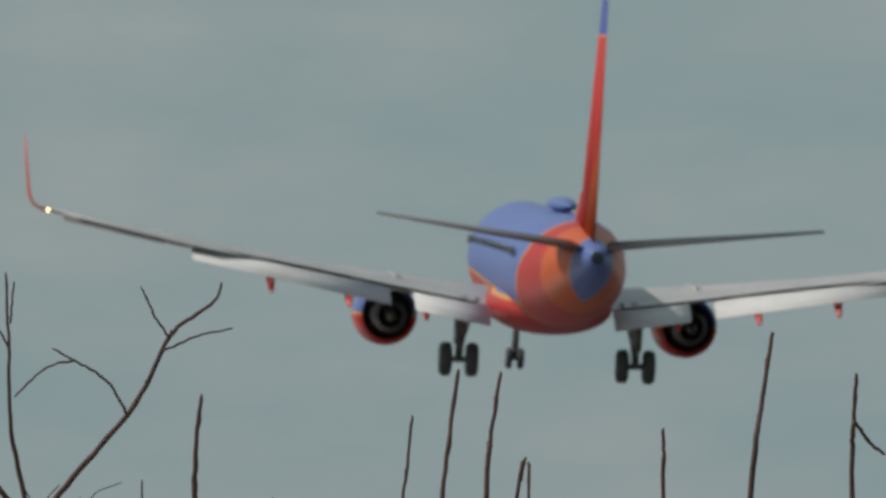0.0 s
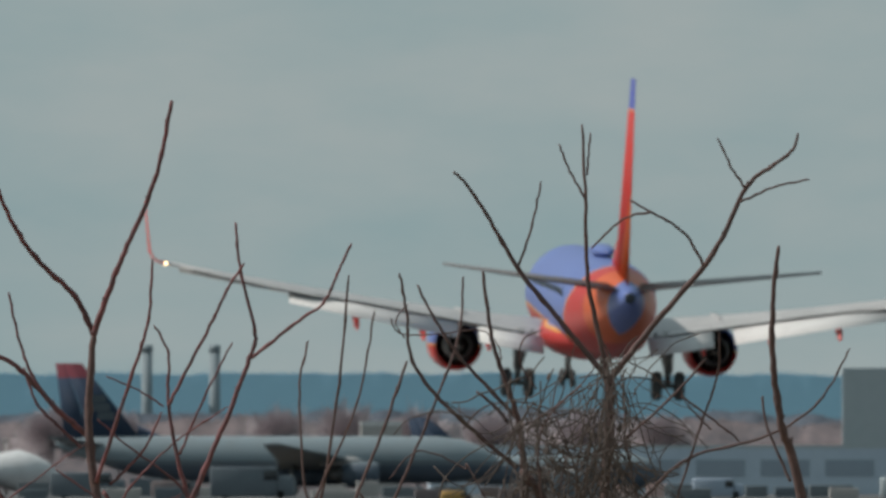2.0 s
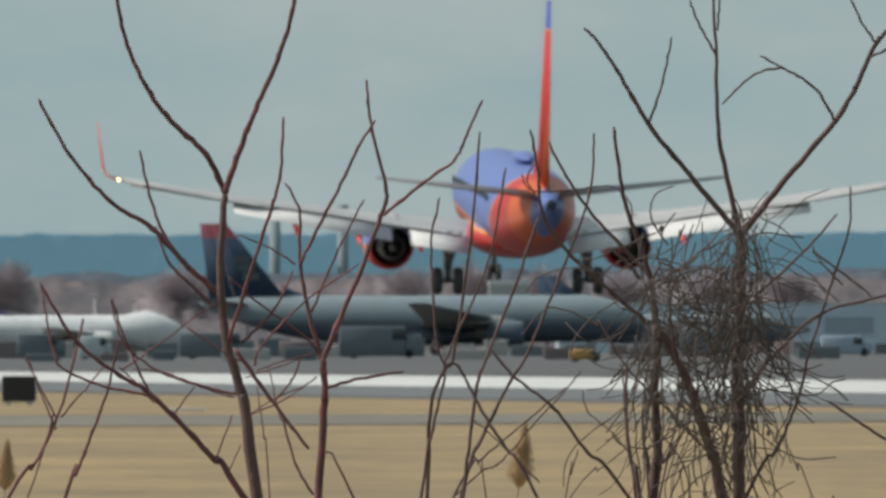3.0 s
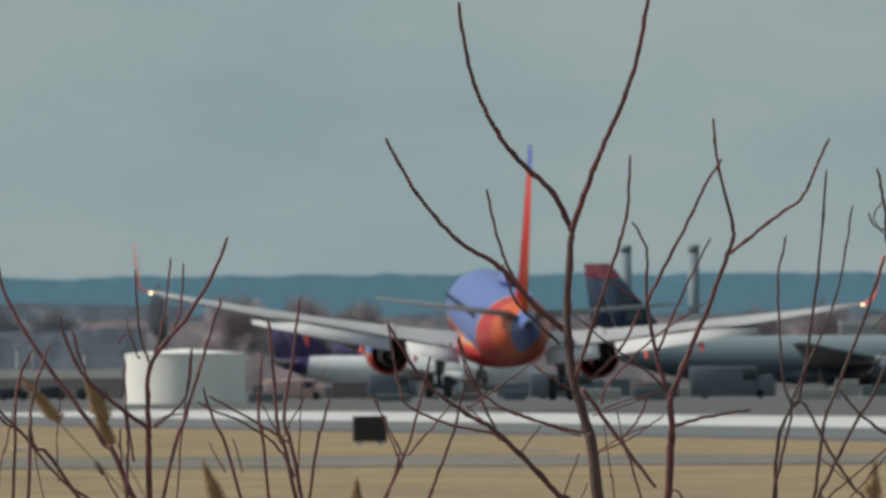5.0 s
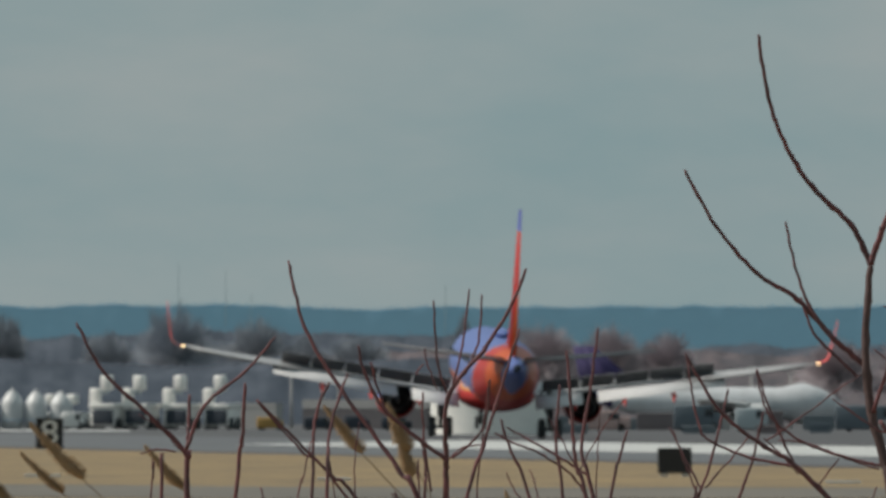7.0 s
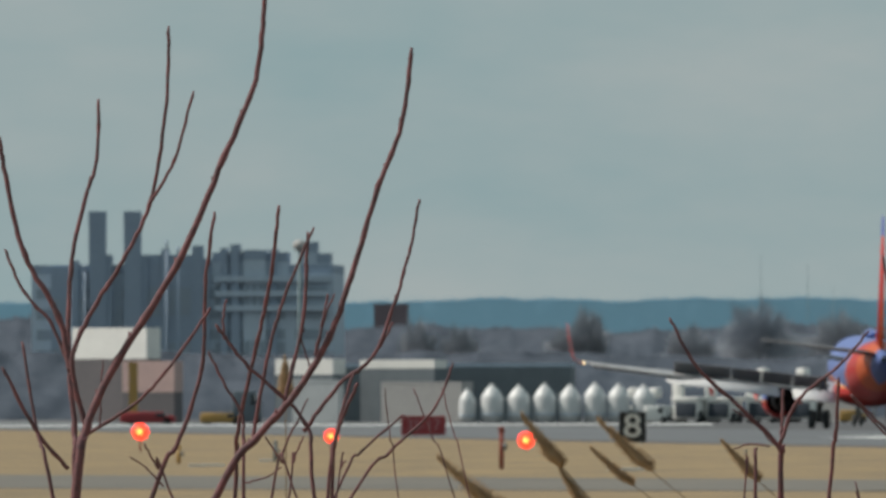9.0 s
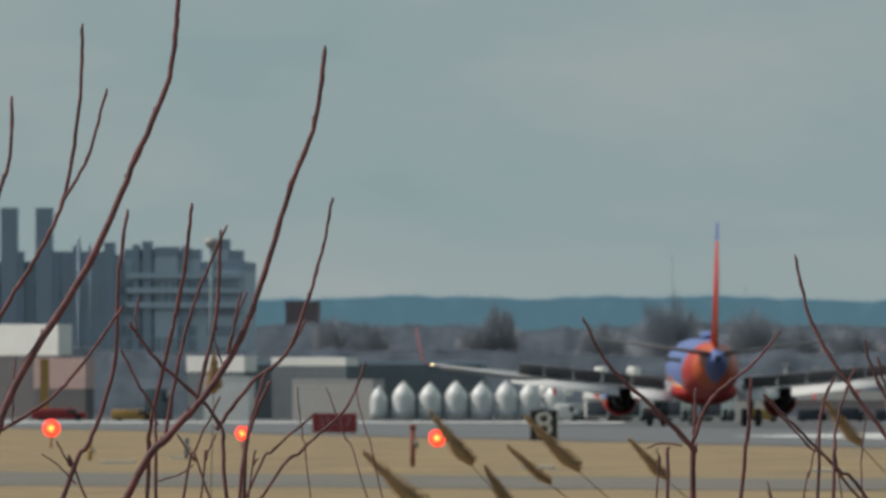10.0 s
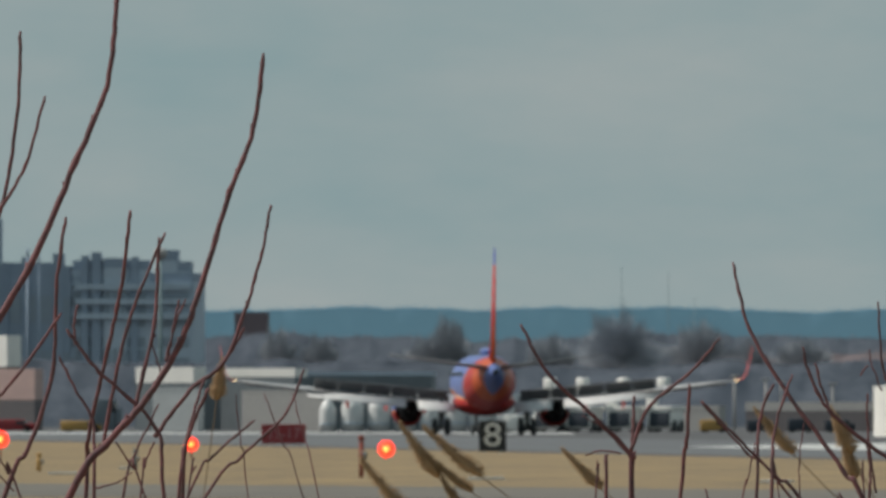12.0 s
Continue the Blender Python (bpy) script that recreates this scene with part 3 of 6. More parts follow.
F5 = dict(nose=11.0, tail=-11.5, r=1.25, zc=2.15, fin=(3.2, 6.9), fle=-5.8, fch=5.4, fsw=4.3, stab=4.2, sle=-8.8, sch=2.6, sz=2.9, sdi=4.0, k=0.9,
          wz=1.75, wd=0.06, flex=0.1, wle=4.4, wte=-1.25, kink=4.2, span=11.5, tip=1.3, sweep=24.0, flapx=9.0, ex=4.1, ez=1.4, ey=4.6, er=0.7,
          track=4.2, wr=0.42, nosegear=8.0)
parked_jet = airliner("parked_airplane", "white freight airplane with purple tail parked on the apron", F5, (M_PURPLEBODY, M_PURPLE, M_WHITE, M_WHITE, M_WHITE), False)
P_AT = spot(1265, 1980)
parked_jet.matrix_world = pose(P_AT.x, P_AT.y, 0, 0, 0, -90)
small_jet = airliner("parked_airplane", "small navy-tailed airplane parked behind the taxiing one", F5, (M_NAVY, M_NAVYFIN, M_WHITE, M_NAVY, M_WHITE), False)
P_AT = spot(2348, 2090)
small_jet.matrix_world = pose(P_AT.x, P_AT.y, 0, 0, 0, -90)

# ---- ground: one sheet, then pavements laid on it ----
bm = bmesh.new()
bmesh.ops.create_grid(bm, x_segments=8, y_segments=8, size=6000, matrix=Matrix.Translation((0, 1500, 0)))
tagged(part("ground", bm, M_GRASS, None, "", False), "dry tan winter airfield grass", "ground", kind="structure")


def strip(name, pts, material, label, z=0.02):
    bm = bmesh.new()
    top = [bm.verts.new((x, y, z)) for x, y in pts]
    low = [bm.verts.new((x, y, -0.2)) for x, y in pts]
    n = len(pts)
    bm.faces.new(top)
    for i in range(n):
        bm.faces.new((top[i], low[i], low[(i + 1) % n], top[(i + 1) % n]))
    return tagged(part(name, bm, material, None, "", False), label, "pavement", kind="structure")


def edge(y):
    """The near, left edge of the paved strip."""
    return -4 - (y - 668) * 0.1075


strip("runway", [(edge(y) + a, y) for y, a in ((340, 40), (4000, 40), (4000, 160), (340, 160))], M_ASPHALT, "dark worn asphalt runway")
strip("shoulder", [(edge(y) + a, y) for y, a in ((340, 3), (4000, 3), (4000, 17), (340, 17))], M_TARMAC, "grey tarmac shoulder beside the grass", 0.025)
strip("concrete_lane", [(edge(y) + a, y) for y, a in ((340, 17.1), (1040, 17.1), (1180, 39.9), (340, 39.9))], M_CONCRETE, "pale sunlit concrete lane", 0.03)
# The lane past the cloud's edge: its shadow is laid as grey surface
strip("shaded_lane", [(edge(y) + a, y) for y, a in ((1040.1, 17.1), (4000, 17.1), (4000, 39.9), (1180.1, 39.9))], M_TARMAC, "lane beside the runway, cloud shade put into its grey", 0.03)
strip("shoulder_edge", [(edge(y) + a, y) for y, a in ((340, 0.5), (4000, 0.5), (4000, 2.9), (340, 2.9))], M_ASPHALT, "dark asphalt edge against the grass", 0.022)
strip("road", [(-60, 500), (-30, 440), (-10, 410), (60, 440), (60, 462), (-10, 467), (-30, 515), (-60, 600)], M_ROAD, "grey asphalt service road across the grass", 0.018)
strip("apron", [(edge(1330) + 161, 1330), (edge(4000) + 161, 4000), (1500, 4000), (1500, 1330)], M_ASPHALT, "grey asphalt apron", 0.015)
strip("apron_west", [(edge(1500) - 1, 1500), (edge(2400) - 1, 2400), (-700, 2400), (-700, 1500)], M_ASPHALT, "grey asphalt apron beyond the grass", 0.015)
strip("apron_edge", [(-108, 1650), (-50, 1650), (-54, 1770), (-115, 1770)], M_CONCRETE, "thin pale concrete edge of the far apron", 0.04)


# ---- distance: ridge, woods ----
def ridge(name, d, u0, u1, v_top, rise, material, label, seed, step=0.45, depth=25.0, frayed=0.0, crisp=1.0):
    """A belt of far trees: one uneven mass down to the ground, its top frayed by bare branches where asked."""
    rnd = random.Random(seed)
    a, b = spot(u0, d), spot(u1, d)
    n = int((b - a).length / step)
    base = height(v_top, d)
    verts, faces = [], []
    tops = []
    for i in range(n + 1):
        p = a.lerp(b, i / n)
        x = i * step
        h = base + rise * (1.5 * noise.noise((x / 42, seed, 0)) + 0.9 * noise.noise((x / 13, seed, 5)) + 0.5 * noise.noise((x / 4.2, seed, 9)) + 0.30 * crisp * noise.noise((x / 1.3, seed, 2)))
        h = max(1.5, h)
        tops.append((p, h))
        for f, k in ((0, 0.5), (0.14, 0.44), (0.28, 0.38), (0.42, 0.31), (0.56, 0.24), (0.70, 0.17), (0.83, 0.10), (0.93, 0.045), (1.0, 0.0)):
            z = f * h - (0.3 if f == 0 else 0)
            verts.append((p.x, p.y - depth * k + 1.3 * crisp * noise.noise((x / 3.5, z / 1.6, seed)), z))
        if i:
            o = 9 * i
            for k in range(8):
                faces.append((o - 9 + k, o + k, o + k + 1, o - 8 + k))
    if frayed:
        for i, (p, h) in enumerate(tops):
            for k in range(3):
                L = frayed * rnd.uniform(0.3, 1.0)
                q = Vector((p.x + rnd.uniform(-0.5, 0.5), p.y - depth * 0.2 * rnd.random(), h - L * 0.35))
                tip = q + Vector((rnd.gauss(0, 0.32) * L, 0, L))
                w = rnd.uniform(0.03, 0.08)
                o = len(verts)
                verts += [(q.x - w, q.y, q.z), (q.x + w, q.y, q.z), (q.x, q.y + w, q.z), tuple(tip)]
                faces += [(o, o + 1, o + 3), (o + 1, o + 2, o + 3), (o + 2, o, o + 3)]
    me = bpy.data.meshes.new(name)
    me.from_pydata(verts, [], faces)
    me.materials.append(material)
    me.polygons.foreach_set("use_smooth", [True] * len(me.polygons))
    return tagged(new(name, me), label, "trees", kind="stuff")


def bare_tree(u, d, v_top, spread, material, label, seed):
    """A leafless tree: tapered trunk, limbs, and a round crown of fine twigs."""
    rnd = random.Random(seed)
    p, h = spot(u, d), height(v_top, d)
    thing = holder("bare_tree", pose(p.x, p.y, 0), label, "tree", "bare trees beyond the field")
    r = spread * STEP * d / 2
    bm = bmesh.new()
    pipe(bm, (0, 0, -0.1), (0.1, 0, h * 0.55), h * 0.028, h * 0.012, 8)
    for i in range(7):
        a = i * 2.4
        pipe(bm, (0.05, 0, h * (0.25 + 0.04 * i)), (r * 0.6 * math.cos(a), r * 0.6 * math.sin(a), h * (0.55 + 0.04 * i)), h * 0.010, h * 0.004, 6)
    part("trunk", bm, material, thing)
    verts, faces = [], []
    for i in range(6500):
        a, e, q = rnd.uniform(0, 6.283), math.asin(rnd.uniform(-0.45, 1)), rnd.random() ** 0.45
        c = Vector((math.cos(a) * math.cos(e) * r, math.sin(a) * math.cos(e) * r, math.sin(e) * h * 0.46)) * (0.82 + 0.55 * noise.noise((math.cos(a) * 2.2, math.sin(a) * 2.2 + seed, e * 2.5)))
        o = Vector((0, 0, h * 0.5))
        s, t = o + c * q * 0.8, o + c * min(1.0, q + rnd.uniform(0.08, 0.22))
        t += Vector((rnd.gauss(0, 0.05), rnd.gauss(0, 0.05), rnd.gauss(0, 0.04))) * r
        w = rnd.uniform(0.022, 0.055)
        k = len(verts)
        verts += [tuple(s + Vector((-w, 0, 0))), tuple(s + Vector((w, 0, 0))), tuple(s + Vector((0, w, w))), tuple(t)]
        faces += [(k, k + 1, k + 3), (k + 1, k + 2, k + 3), (k + 2, k, k + 3)]
    me = bpy.data.meshes.new("crown")
    me.from_pydata(verts, [], faces)
    me.materials.append(material)
    new("crown", me).parent = thing
    return thing


ridge("hazed_far_ridge", 4650, -1400, 4700, 107, 0.62, M_RIDGE, "hazy blue wooded ridge on the horizon", 3, 0.5, 3, 1.6, 0.35)
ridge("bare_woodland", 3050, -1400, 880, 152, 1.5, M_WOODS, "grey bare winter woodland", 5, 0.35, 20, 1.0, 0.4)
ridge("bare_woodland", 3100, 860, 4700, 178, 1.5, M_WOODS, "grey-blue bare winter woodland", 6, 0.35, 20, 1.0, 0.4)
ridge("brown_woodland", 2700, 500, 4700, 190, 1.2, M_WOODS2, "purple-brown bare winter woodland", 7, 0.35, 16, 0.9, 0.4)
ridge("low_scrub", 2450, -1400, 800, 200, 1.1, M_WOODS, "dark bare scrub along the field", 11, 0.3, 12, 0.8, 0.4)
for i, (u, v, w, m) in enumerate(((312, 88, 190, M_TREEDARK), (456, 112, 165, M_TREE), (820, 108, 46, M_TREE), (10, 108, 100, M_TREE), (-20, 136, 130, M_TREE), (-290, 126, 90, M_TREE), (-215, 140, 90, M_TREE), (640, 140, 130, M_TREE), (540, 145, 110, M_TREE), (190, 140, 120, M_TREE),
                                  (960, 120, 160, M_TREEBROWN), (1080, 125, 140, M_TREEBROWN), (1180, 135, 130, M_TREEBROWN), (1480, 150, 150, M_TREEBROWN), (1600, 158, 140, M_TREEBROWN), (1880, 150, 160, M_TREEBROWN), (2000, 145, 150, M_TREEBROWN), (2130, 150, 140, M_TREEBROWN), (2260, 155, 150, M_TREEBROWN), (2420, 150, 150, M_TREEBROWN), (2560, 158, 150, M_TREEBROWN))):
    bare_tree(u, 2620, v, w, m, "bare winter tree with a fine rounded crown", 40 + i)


# ---- airfield signs and lights ----
def letters(body, size, depth=0.004):
    """The outline of a text as a bmesh, in the xz plane, facing -y."""
    cu = bpy.data.curves.new("legend", "FONT")
    cu.body, cu.size, cu.extrude, cu.align_x, cu.align_y = body, size, depth, "CENTER", "CENTER"
    tmp = new("legend", cu)
    dg = bpy.context.evaluated_depsgraph_get()
    me = bpy.data.meshes.new_from_object(tmp.evaluated_get(dg))
    bm = bmesh.new()
    bm.from_mesh(me)
    bpy.data.objects.remove(tmp)
    bpy.data.curves.remove(cu)
    bpy.data.meshes.remove(me)
    bmesh.ops.transform(bm, matrix=Matrix.Rotation(radians(90), 4, "X"), verts=bm.verts)
    return bm


def field_sign(at, w, h, lift, face, label, body="", size=0.5, yaw=0.0, bold=1.0, ink=None):
    thing = holder("airfield_sign", pose(at.x, at.y, 0, 0, 0, yaw), label, "sign")
    bm = bmesh.new()
    box(bm, -w / 2, w / 2, 0, 0.22, lift, lift + h, 0.015)
    part("cabinet", bm, face, thing, smooth=False)
    for x in (-w * 0.32, w * 0.32):
        bm = bmesh.new()
        drum(bm, x, 0.11, 0.035, 0, lift + 0.02, 12)
        part("leg", bm, M_STRUT, thing)
        bm = bmesh.new()
        box(bm, x - 0.09, x + 0.09, 0.02, 0.2, 0, 0.05)
        part("footing", bm, M_CONCRETE, thing, smooth=False)
    if body:
        bm = letters(body, size)
        bmesh.ops.transform(bm, matrix=Matrix.Translation((0, -0.006, lift + h / 2)) @ Matrix.Diagonal((bold, 1, 1, 1)), verts=bm.verts)
        part("legend", bm, ink or M_LEGEND, thing, "white legend", smooth=False)
    return thing


field_sign(spot(88, 905), 1.04, 1.16, 0.06, M_SIGNBLACK, "black distance sign with a large white numeral", "8", 1.28, 0, 1.15)
field_sign(spot(1195, 552), 0.79, 0.60, 0.07, M_SIGNBLACK, "back of a black sign box standing in grass", "", 0, 3)
field_sign(spot(-282, 1130), 2.12, 0.92, 0.05, M_SIGNRED, "red runway sign with white numbers", "35-17", 0.74, 0, 0.95, M_LEGENDDIM)


def red_light(u, v, d, size):
    """A lit red lamp on a short post."""
    p = spot(u, d)
    z = height(v, d)
    thing = holder("runway_light", pose(p.x, p.y, 0), "glowing red runway light on a short post", "light", "red runway lights")
    bm = bmesh.new()
    drum(bm, 0, 0, 0.03, 0, z - size * 0.7, 10)
    part("post", bm, M_RUST, thing)
    bm = bmesh.new()
    bmesh.ops.create_uvsphere(bm, u_segments=20, v_segments=12, radius=size, matrix=Matrix.Translation((0, 0, z)))
    lens = part("lens", bm, M_REDLAMP, thing, "glowing red lens")
    bm = bmesh.new()
    bmesh.ops.create_uvsphere(bm, u_segments=14, v_segments=10, radius=size * 0.42, matrix=Matrix.Translation((0, -size * 0.70, z)))
    part("bulb", bm, M_LAMPCORE, lens, "bright lamp core")
    return thing


red_light(-783, 337, 780, 0.28)
red_light(-445, 346, 780, 0.23)
red_light(-100, 354, 780, 0.28)


def post(u, d, v, r, mat, label):
    p = spot(u, d)
    h = height(v, d)
    thing = holder("marker_post", pose(p.x, p.y, 0), label, "post")
    bm = bmesh.new()
    drum(bm, 0, 0, r, 0, h * 0.92, 12)
    part("shaft", bm, mat, thing)
    bm = bmesh.new()
    drum(bm, 0, 0, r * 1.5, h * 0.90, h, 12, r * 1.2, 0.02)
    part("cap", bm, mat, thing)
    bm = bmesh.new()
    box(bm, r * 0.6, r * 2.4, -r, r, h * 0.45, h * 0.62)
    part("bracket", bm, M_STRUT, thing)
    return thing


post(-144, 560, 331, 0.055, M_RUST, "rusty red marker post in the grass")
post(-715, 620, 362, 0.06, M_YELLOW, "small yellow marker post in the grass")
post(-544, 640, 355, 0.055, M_FRONTDARK, "dark marker post in the grass")
post(288, 700, 372, 0.03, M_STRUT, "thin grey marker post in the grass")


# ---- far buildings, tanks and vehicles ----
def block(name, u0, u1, v_top, d, mat, label, category, roof_mat=None, rows=0, depth=14.0, bays=0, cap=0.06, yaw=0.0):
    """A flat-roofed building: walls, roof slab with parapet, rows of window strips."""
    p, w, h = spot((u0 + u1) / 2, d), (u1 - u0) * STEP * d, height(v_top, d)
    turn = radians(abs(yaw))
    w = (w - depth * math.sin(turn)) / math.cos(turn)
    thing = holder(name, pose(p.x - depth / 2 * math.sin(turn), p.y, 0, 0, 0, yaw), label, category)
    bm = bmesh.new()
    box(bm, -w / 2, w / 2, 0, depth, -0.1, h * (1 - cap))
    part("wall", bm, mat, thing, smooth=False)
    bm = bmesh.new()
    box(bm, -w / 2 - 0.02, w / 2 + 0.02, -0.02, depth + 0.02, h * (1 - cap), h)
    part("roof", bm, roof_mat or mat, thing, smooth=False)
    for r in range(rows):
        z = h * (0.2 + 0.68 * (r + 0.5) / rows)
        n = bays or 1
        for k in range(n):
            x0 = -w / 2 + w * (k + 0.12) / n
            bm = bmesh.new()
            box(bm, x0, x0 + w * 0.76 / n, -0.06, 0.05, z - h * 0.17 / rows, z + h * 0.17 / rows)
            part("window", bm, M_WINDOWROW, thing, smooth=False)
    return thing


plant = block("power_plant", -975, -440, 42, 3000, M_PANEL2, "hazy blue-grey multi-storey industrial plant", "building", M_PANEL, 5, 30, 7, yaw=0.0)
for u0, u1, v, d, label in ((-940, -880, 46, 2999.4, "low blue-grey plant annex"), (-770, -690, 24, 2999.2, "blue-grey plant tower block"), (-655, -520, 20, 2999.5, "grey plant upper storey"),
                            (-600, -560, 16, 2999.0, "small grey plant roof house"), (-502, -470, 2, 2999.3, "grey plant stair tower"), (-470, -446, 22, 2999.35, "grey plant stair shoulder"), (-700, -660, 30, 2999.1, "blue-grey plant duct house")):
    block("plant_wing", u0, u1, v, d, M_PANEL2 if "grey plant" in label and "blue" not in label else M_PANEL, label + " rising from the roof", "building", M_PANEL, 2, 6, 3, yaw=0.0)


def stack(u, v, d, w, mat, label):
    p, h = spot(u, d), height(v, d)
    thing = holder("smokestack", pose(p.x, p.y, 0), label, "chimney", "stacks")
    bm = bmesh.new()
    drum(bm, 0, 0, w * STEP * d / 2 * 1.12, -0.1, h * 0.95, 28, w * STEP * d / 2)
    part("shaft", bm, mat, thing)
    bm = bmesh.new()
    drum(bm, 0, 0, w * STEP * d / 2 * 1.08, h * 0.95, h, 28)
    part("collar", bm, mat, thing)
    return thing


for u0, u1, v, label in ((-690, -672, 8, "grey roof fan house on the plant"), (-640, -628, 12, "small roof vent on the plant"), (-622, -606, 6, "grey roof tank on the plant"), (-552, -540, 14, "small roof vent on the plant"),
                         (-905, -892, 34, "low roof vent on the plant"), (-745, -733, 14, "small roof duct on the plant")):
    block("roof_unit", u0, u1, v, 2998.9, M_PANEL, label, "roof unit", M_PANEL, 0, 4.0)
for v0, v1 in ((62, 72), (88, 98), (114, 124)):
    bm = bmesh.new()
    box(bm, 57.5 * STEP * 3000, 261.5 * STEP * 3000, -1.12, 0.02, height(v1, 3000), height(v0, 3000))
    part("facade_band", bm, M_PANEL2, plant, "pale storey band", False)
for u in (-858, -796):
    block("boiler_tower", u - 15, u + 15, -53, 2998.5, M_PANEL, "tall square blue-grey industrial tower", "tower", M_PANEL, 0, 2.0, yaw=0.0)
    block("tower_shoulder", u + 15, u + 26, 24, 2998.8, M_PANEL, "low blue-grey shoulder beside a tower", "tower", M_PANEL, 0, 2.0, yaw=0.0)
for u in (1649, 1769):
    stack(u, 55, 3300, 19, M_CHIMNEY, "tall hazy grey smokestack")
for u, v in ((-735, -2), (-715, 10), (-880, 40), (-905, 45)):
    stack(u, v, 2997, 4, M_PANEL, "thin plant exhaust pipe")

p, h = spot(-500, 2996), height(-2, 2996)
tower = holder("water_tower", pose(p.x, p.y, 0), "white bulb-topped water tower beside the plant", "tower")
bm = bmesh.new()
drum(bm, 0, 0, 0.28, -0.1, h - 1.0, 16, 0.22)
part("shaft", bm, M_HAZYSTEEL, tower)
bm = bmesh.new()
loft(bm, [[(q * math.cos(k), q * math.sin(k), z) for k in (2 * math.pi * i / 20 for i in range(20))] for q, z in ((0.25, h - 1.5), (0.75, h - 1.1), (0.92, h - 0.7), (0.8, h - 0.3), (0.4, h - 0.05), (0.05, h))])
part("tank", bm, M_BEIGE, tower, "pale rounded tank")

block("brick_house", -369, -312, 112, 3120, M_BRICK, "brown brick block above bare scrub", "building", M_BRICK, 1, 8, 2)
block("white_depot", -905, -746, 153, 2100, M_PINKWALL, "long depot with a deep white fascia over dull walls", "building", M_SKIN, 0, 2, 0, 0.33, -35)
block("white_shed", -815, -708, 212, 1950, M_PINKWALL, "pale shed with a deep flat fascia", "building", M_BLUSH, 0, 1.5, 0, 0.5, -25)
block("long_terminal", -545, -20, 218, 2050, M_CLUTTER, "long low building with a white roof edge", "building", M_PANEL2, 0, 10)
block("white_roof", -545, -420, 209, 2040, M_CLUTTER, "white-roofed low unit with dull walls", "building", M_SKIN, 0, 2, 0, 0.25, -30)
block("white_roof", -395, -240, 211, 2040, M_CLUTTER, "pale-roofed low unit with dull walls", "building", M_SKIN, 0, 2, 0, 0.14, -30)
block("white_trailer", -514, -424, 246, 1880, M_WHITE, "tall white box trailer", "trailer", M_WHITE, 0, 1.5, 0, 0.06, -15)
block("beige_shed", -358, -194, 250, 1880, M_BEIGE, "beige corrugated metal shed", "building", M_BEIGE, 0, 2, 0, 0.06, -25)
block("pale_shed", 535, 770, 271, 1870, M_PINKWALL, "low pale shed with a light roof edge", "building", M_BEIGE, 0, 1.5, 0, 0.3, -20)
block("pale_shed", 415, 500, 277, 1880, M_BEIGE, "small low pale shed behind the trucks", "building", M_BEIGE, 0, 1.5, 0, 0.2, -20)
block("grey_hangar", 2880, 3700, 95, 2350, M_HANGAR, "large hazy grey hangar", "building", M_HANGAR, 0, 1.5)
block("terminal", 2150, 3750, 232, 2150, M_PANEL2, "long blue-grey low terminal building", "building", M_HANGAR, 1, 15, 14)
block("white_hut", 2028, 2100, 190, 2250, M_BEIGE, "pale square hut roof", "building", M_WHITE, 0, 8)


def silo(u, v, d, w, lean):
    """A white tank with a rounded shoulder and a small cap."""
    p, r, h = spot(u, d), w * STEP * d / 2, height(v, d)
    thing = holder("storage_tank", pose(p.x, p.y, 0, 0, 0, lean), "white dome-topped storage tank", "tank", "row of white tanks")
    bm = bmesh.new()
    prof = [(r * 0.98, -0.05), (r, h * 0.3), (r, h * 0.60), (r * 0.94, h * 0.68), (r * 0.74, h * 0.78), (r * 0.46, h * 0.89), (r * 0.2, h * 0.95)]
    loft(bm, [[(q * math.cos(k), q * math.sin(k), z) for k in (2 * math.pi * i / 24 for i in range(24))] for q, z in prof])
    part("shell", bm, M_WHITE, thing)
    bm = bmesh.new()
    drum(bm, 0, 0, r * 0.22, h * 0.95, h, 14, r * 0.18, 0.03)
    part("cap", bm, M_WHITE, thing)
    bm = bmesh.new()
    drum(bm, 0, 0, r * 1.03, h * 0.20, h * 0.24, 24)
    part("band", bm, M_PANEL2, thing)
    return thing


for i, u in enumerate((-204, -160, -113, -67, -22, 22, 64, 108)):
    silo(u, 262 if i == 0 else 252 + (i * 7) % 5, 1870, 30 if i == 0 else 40, i * 20)


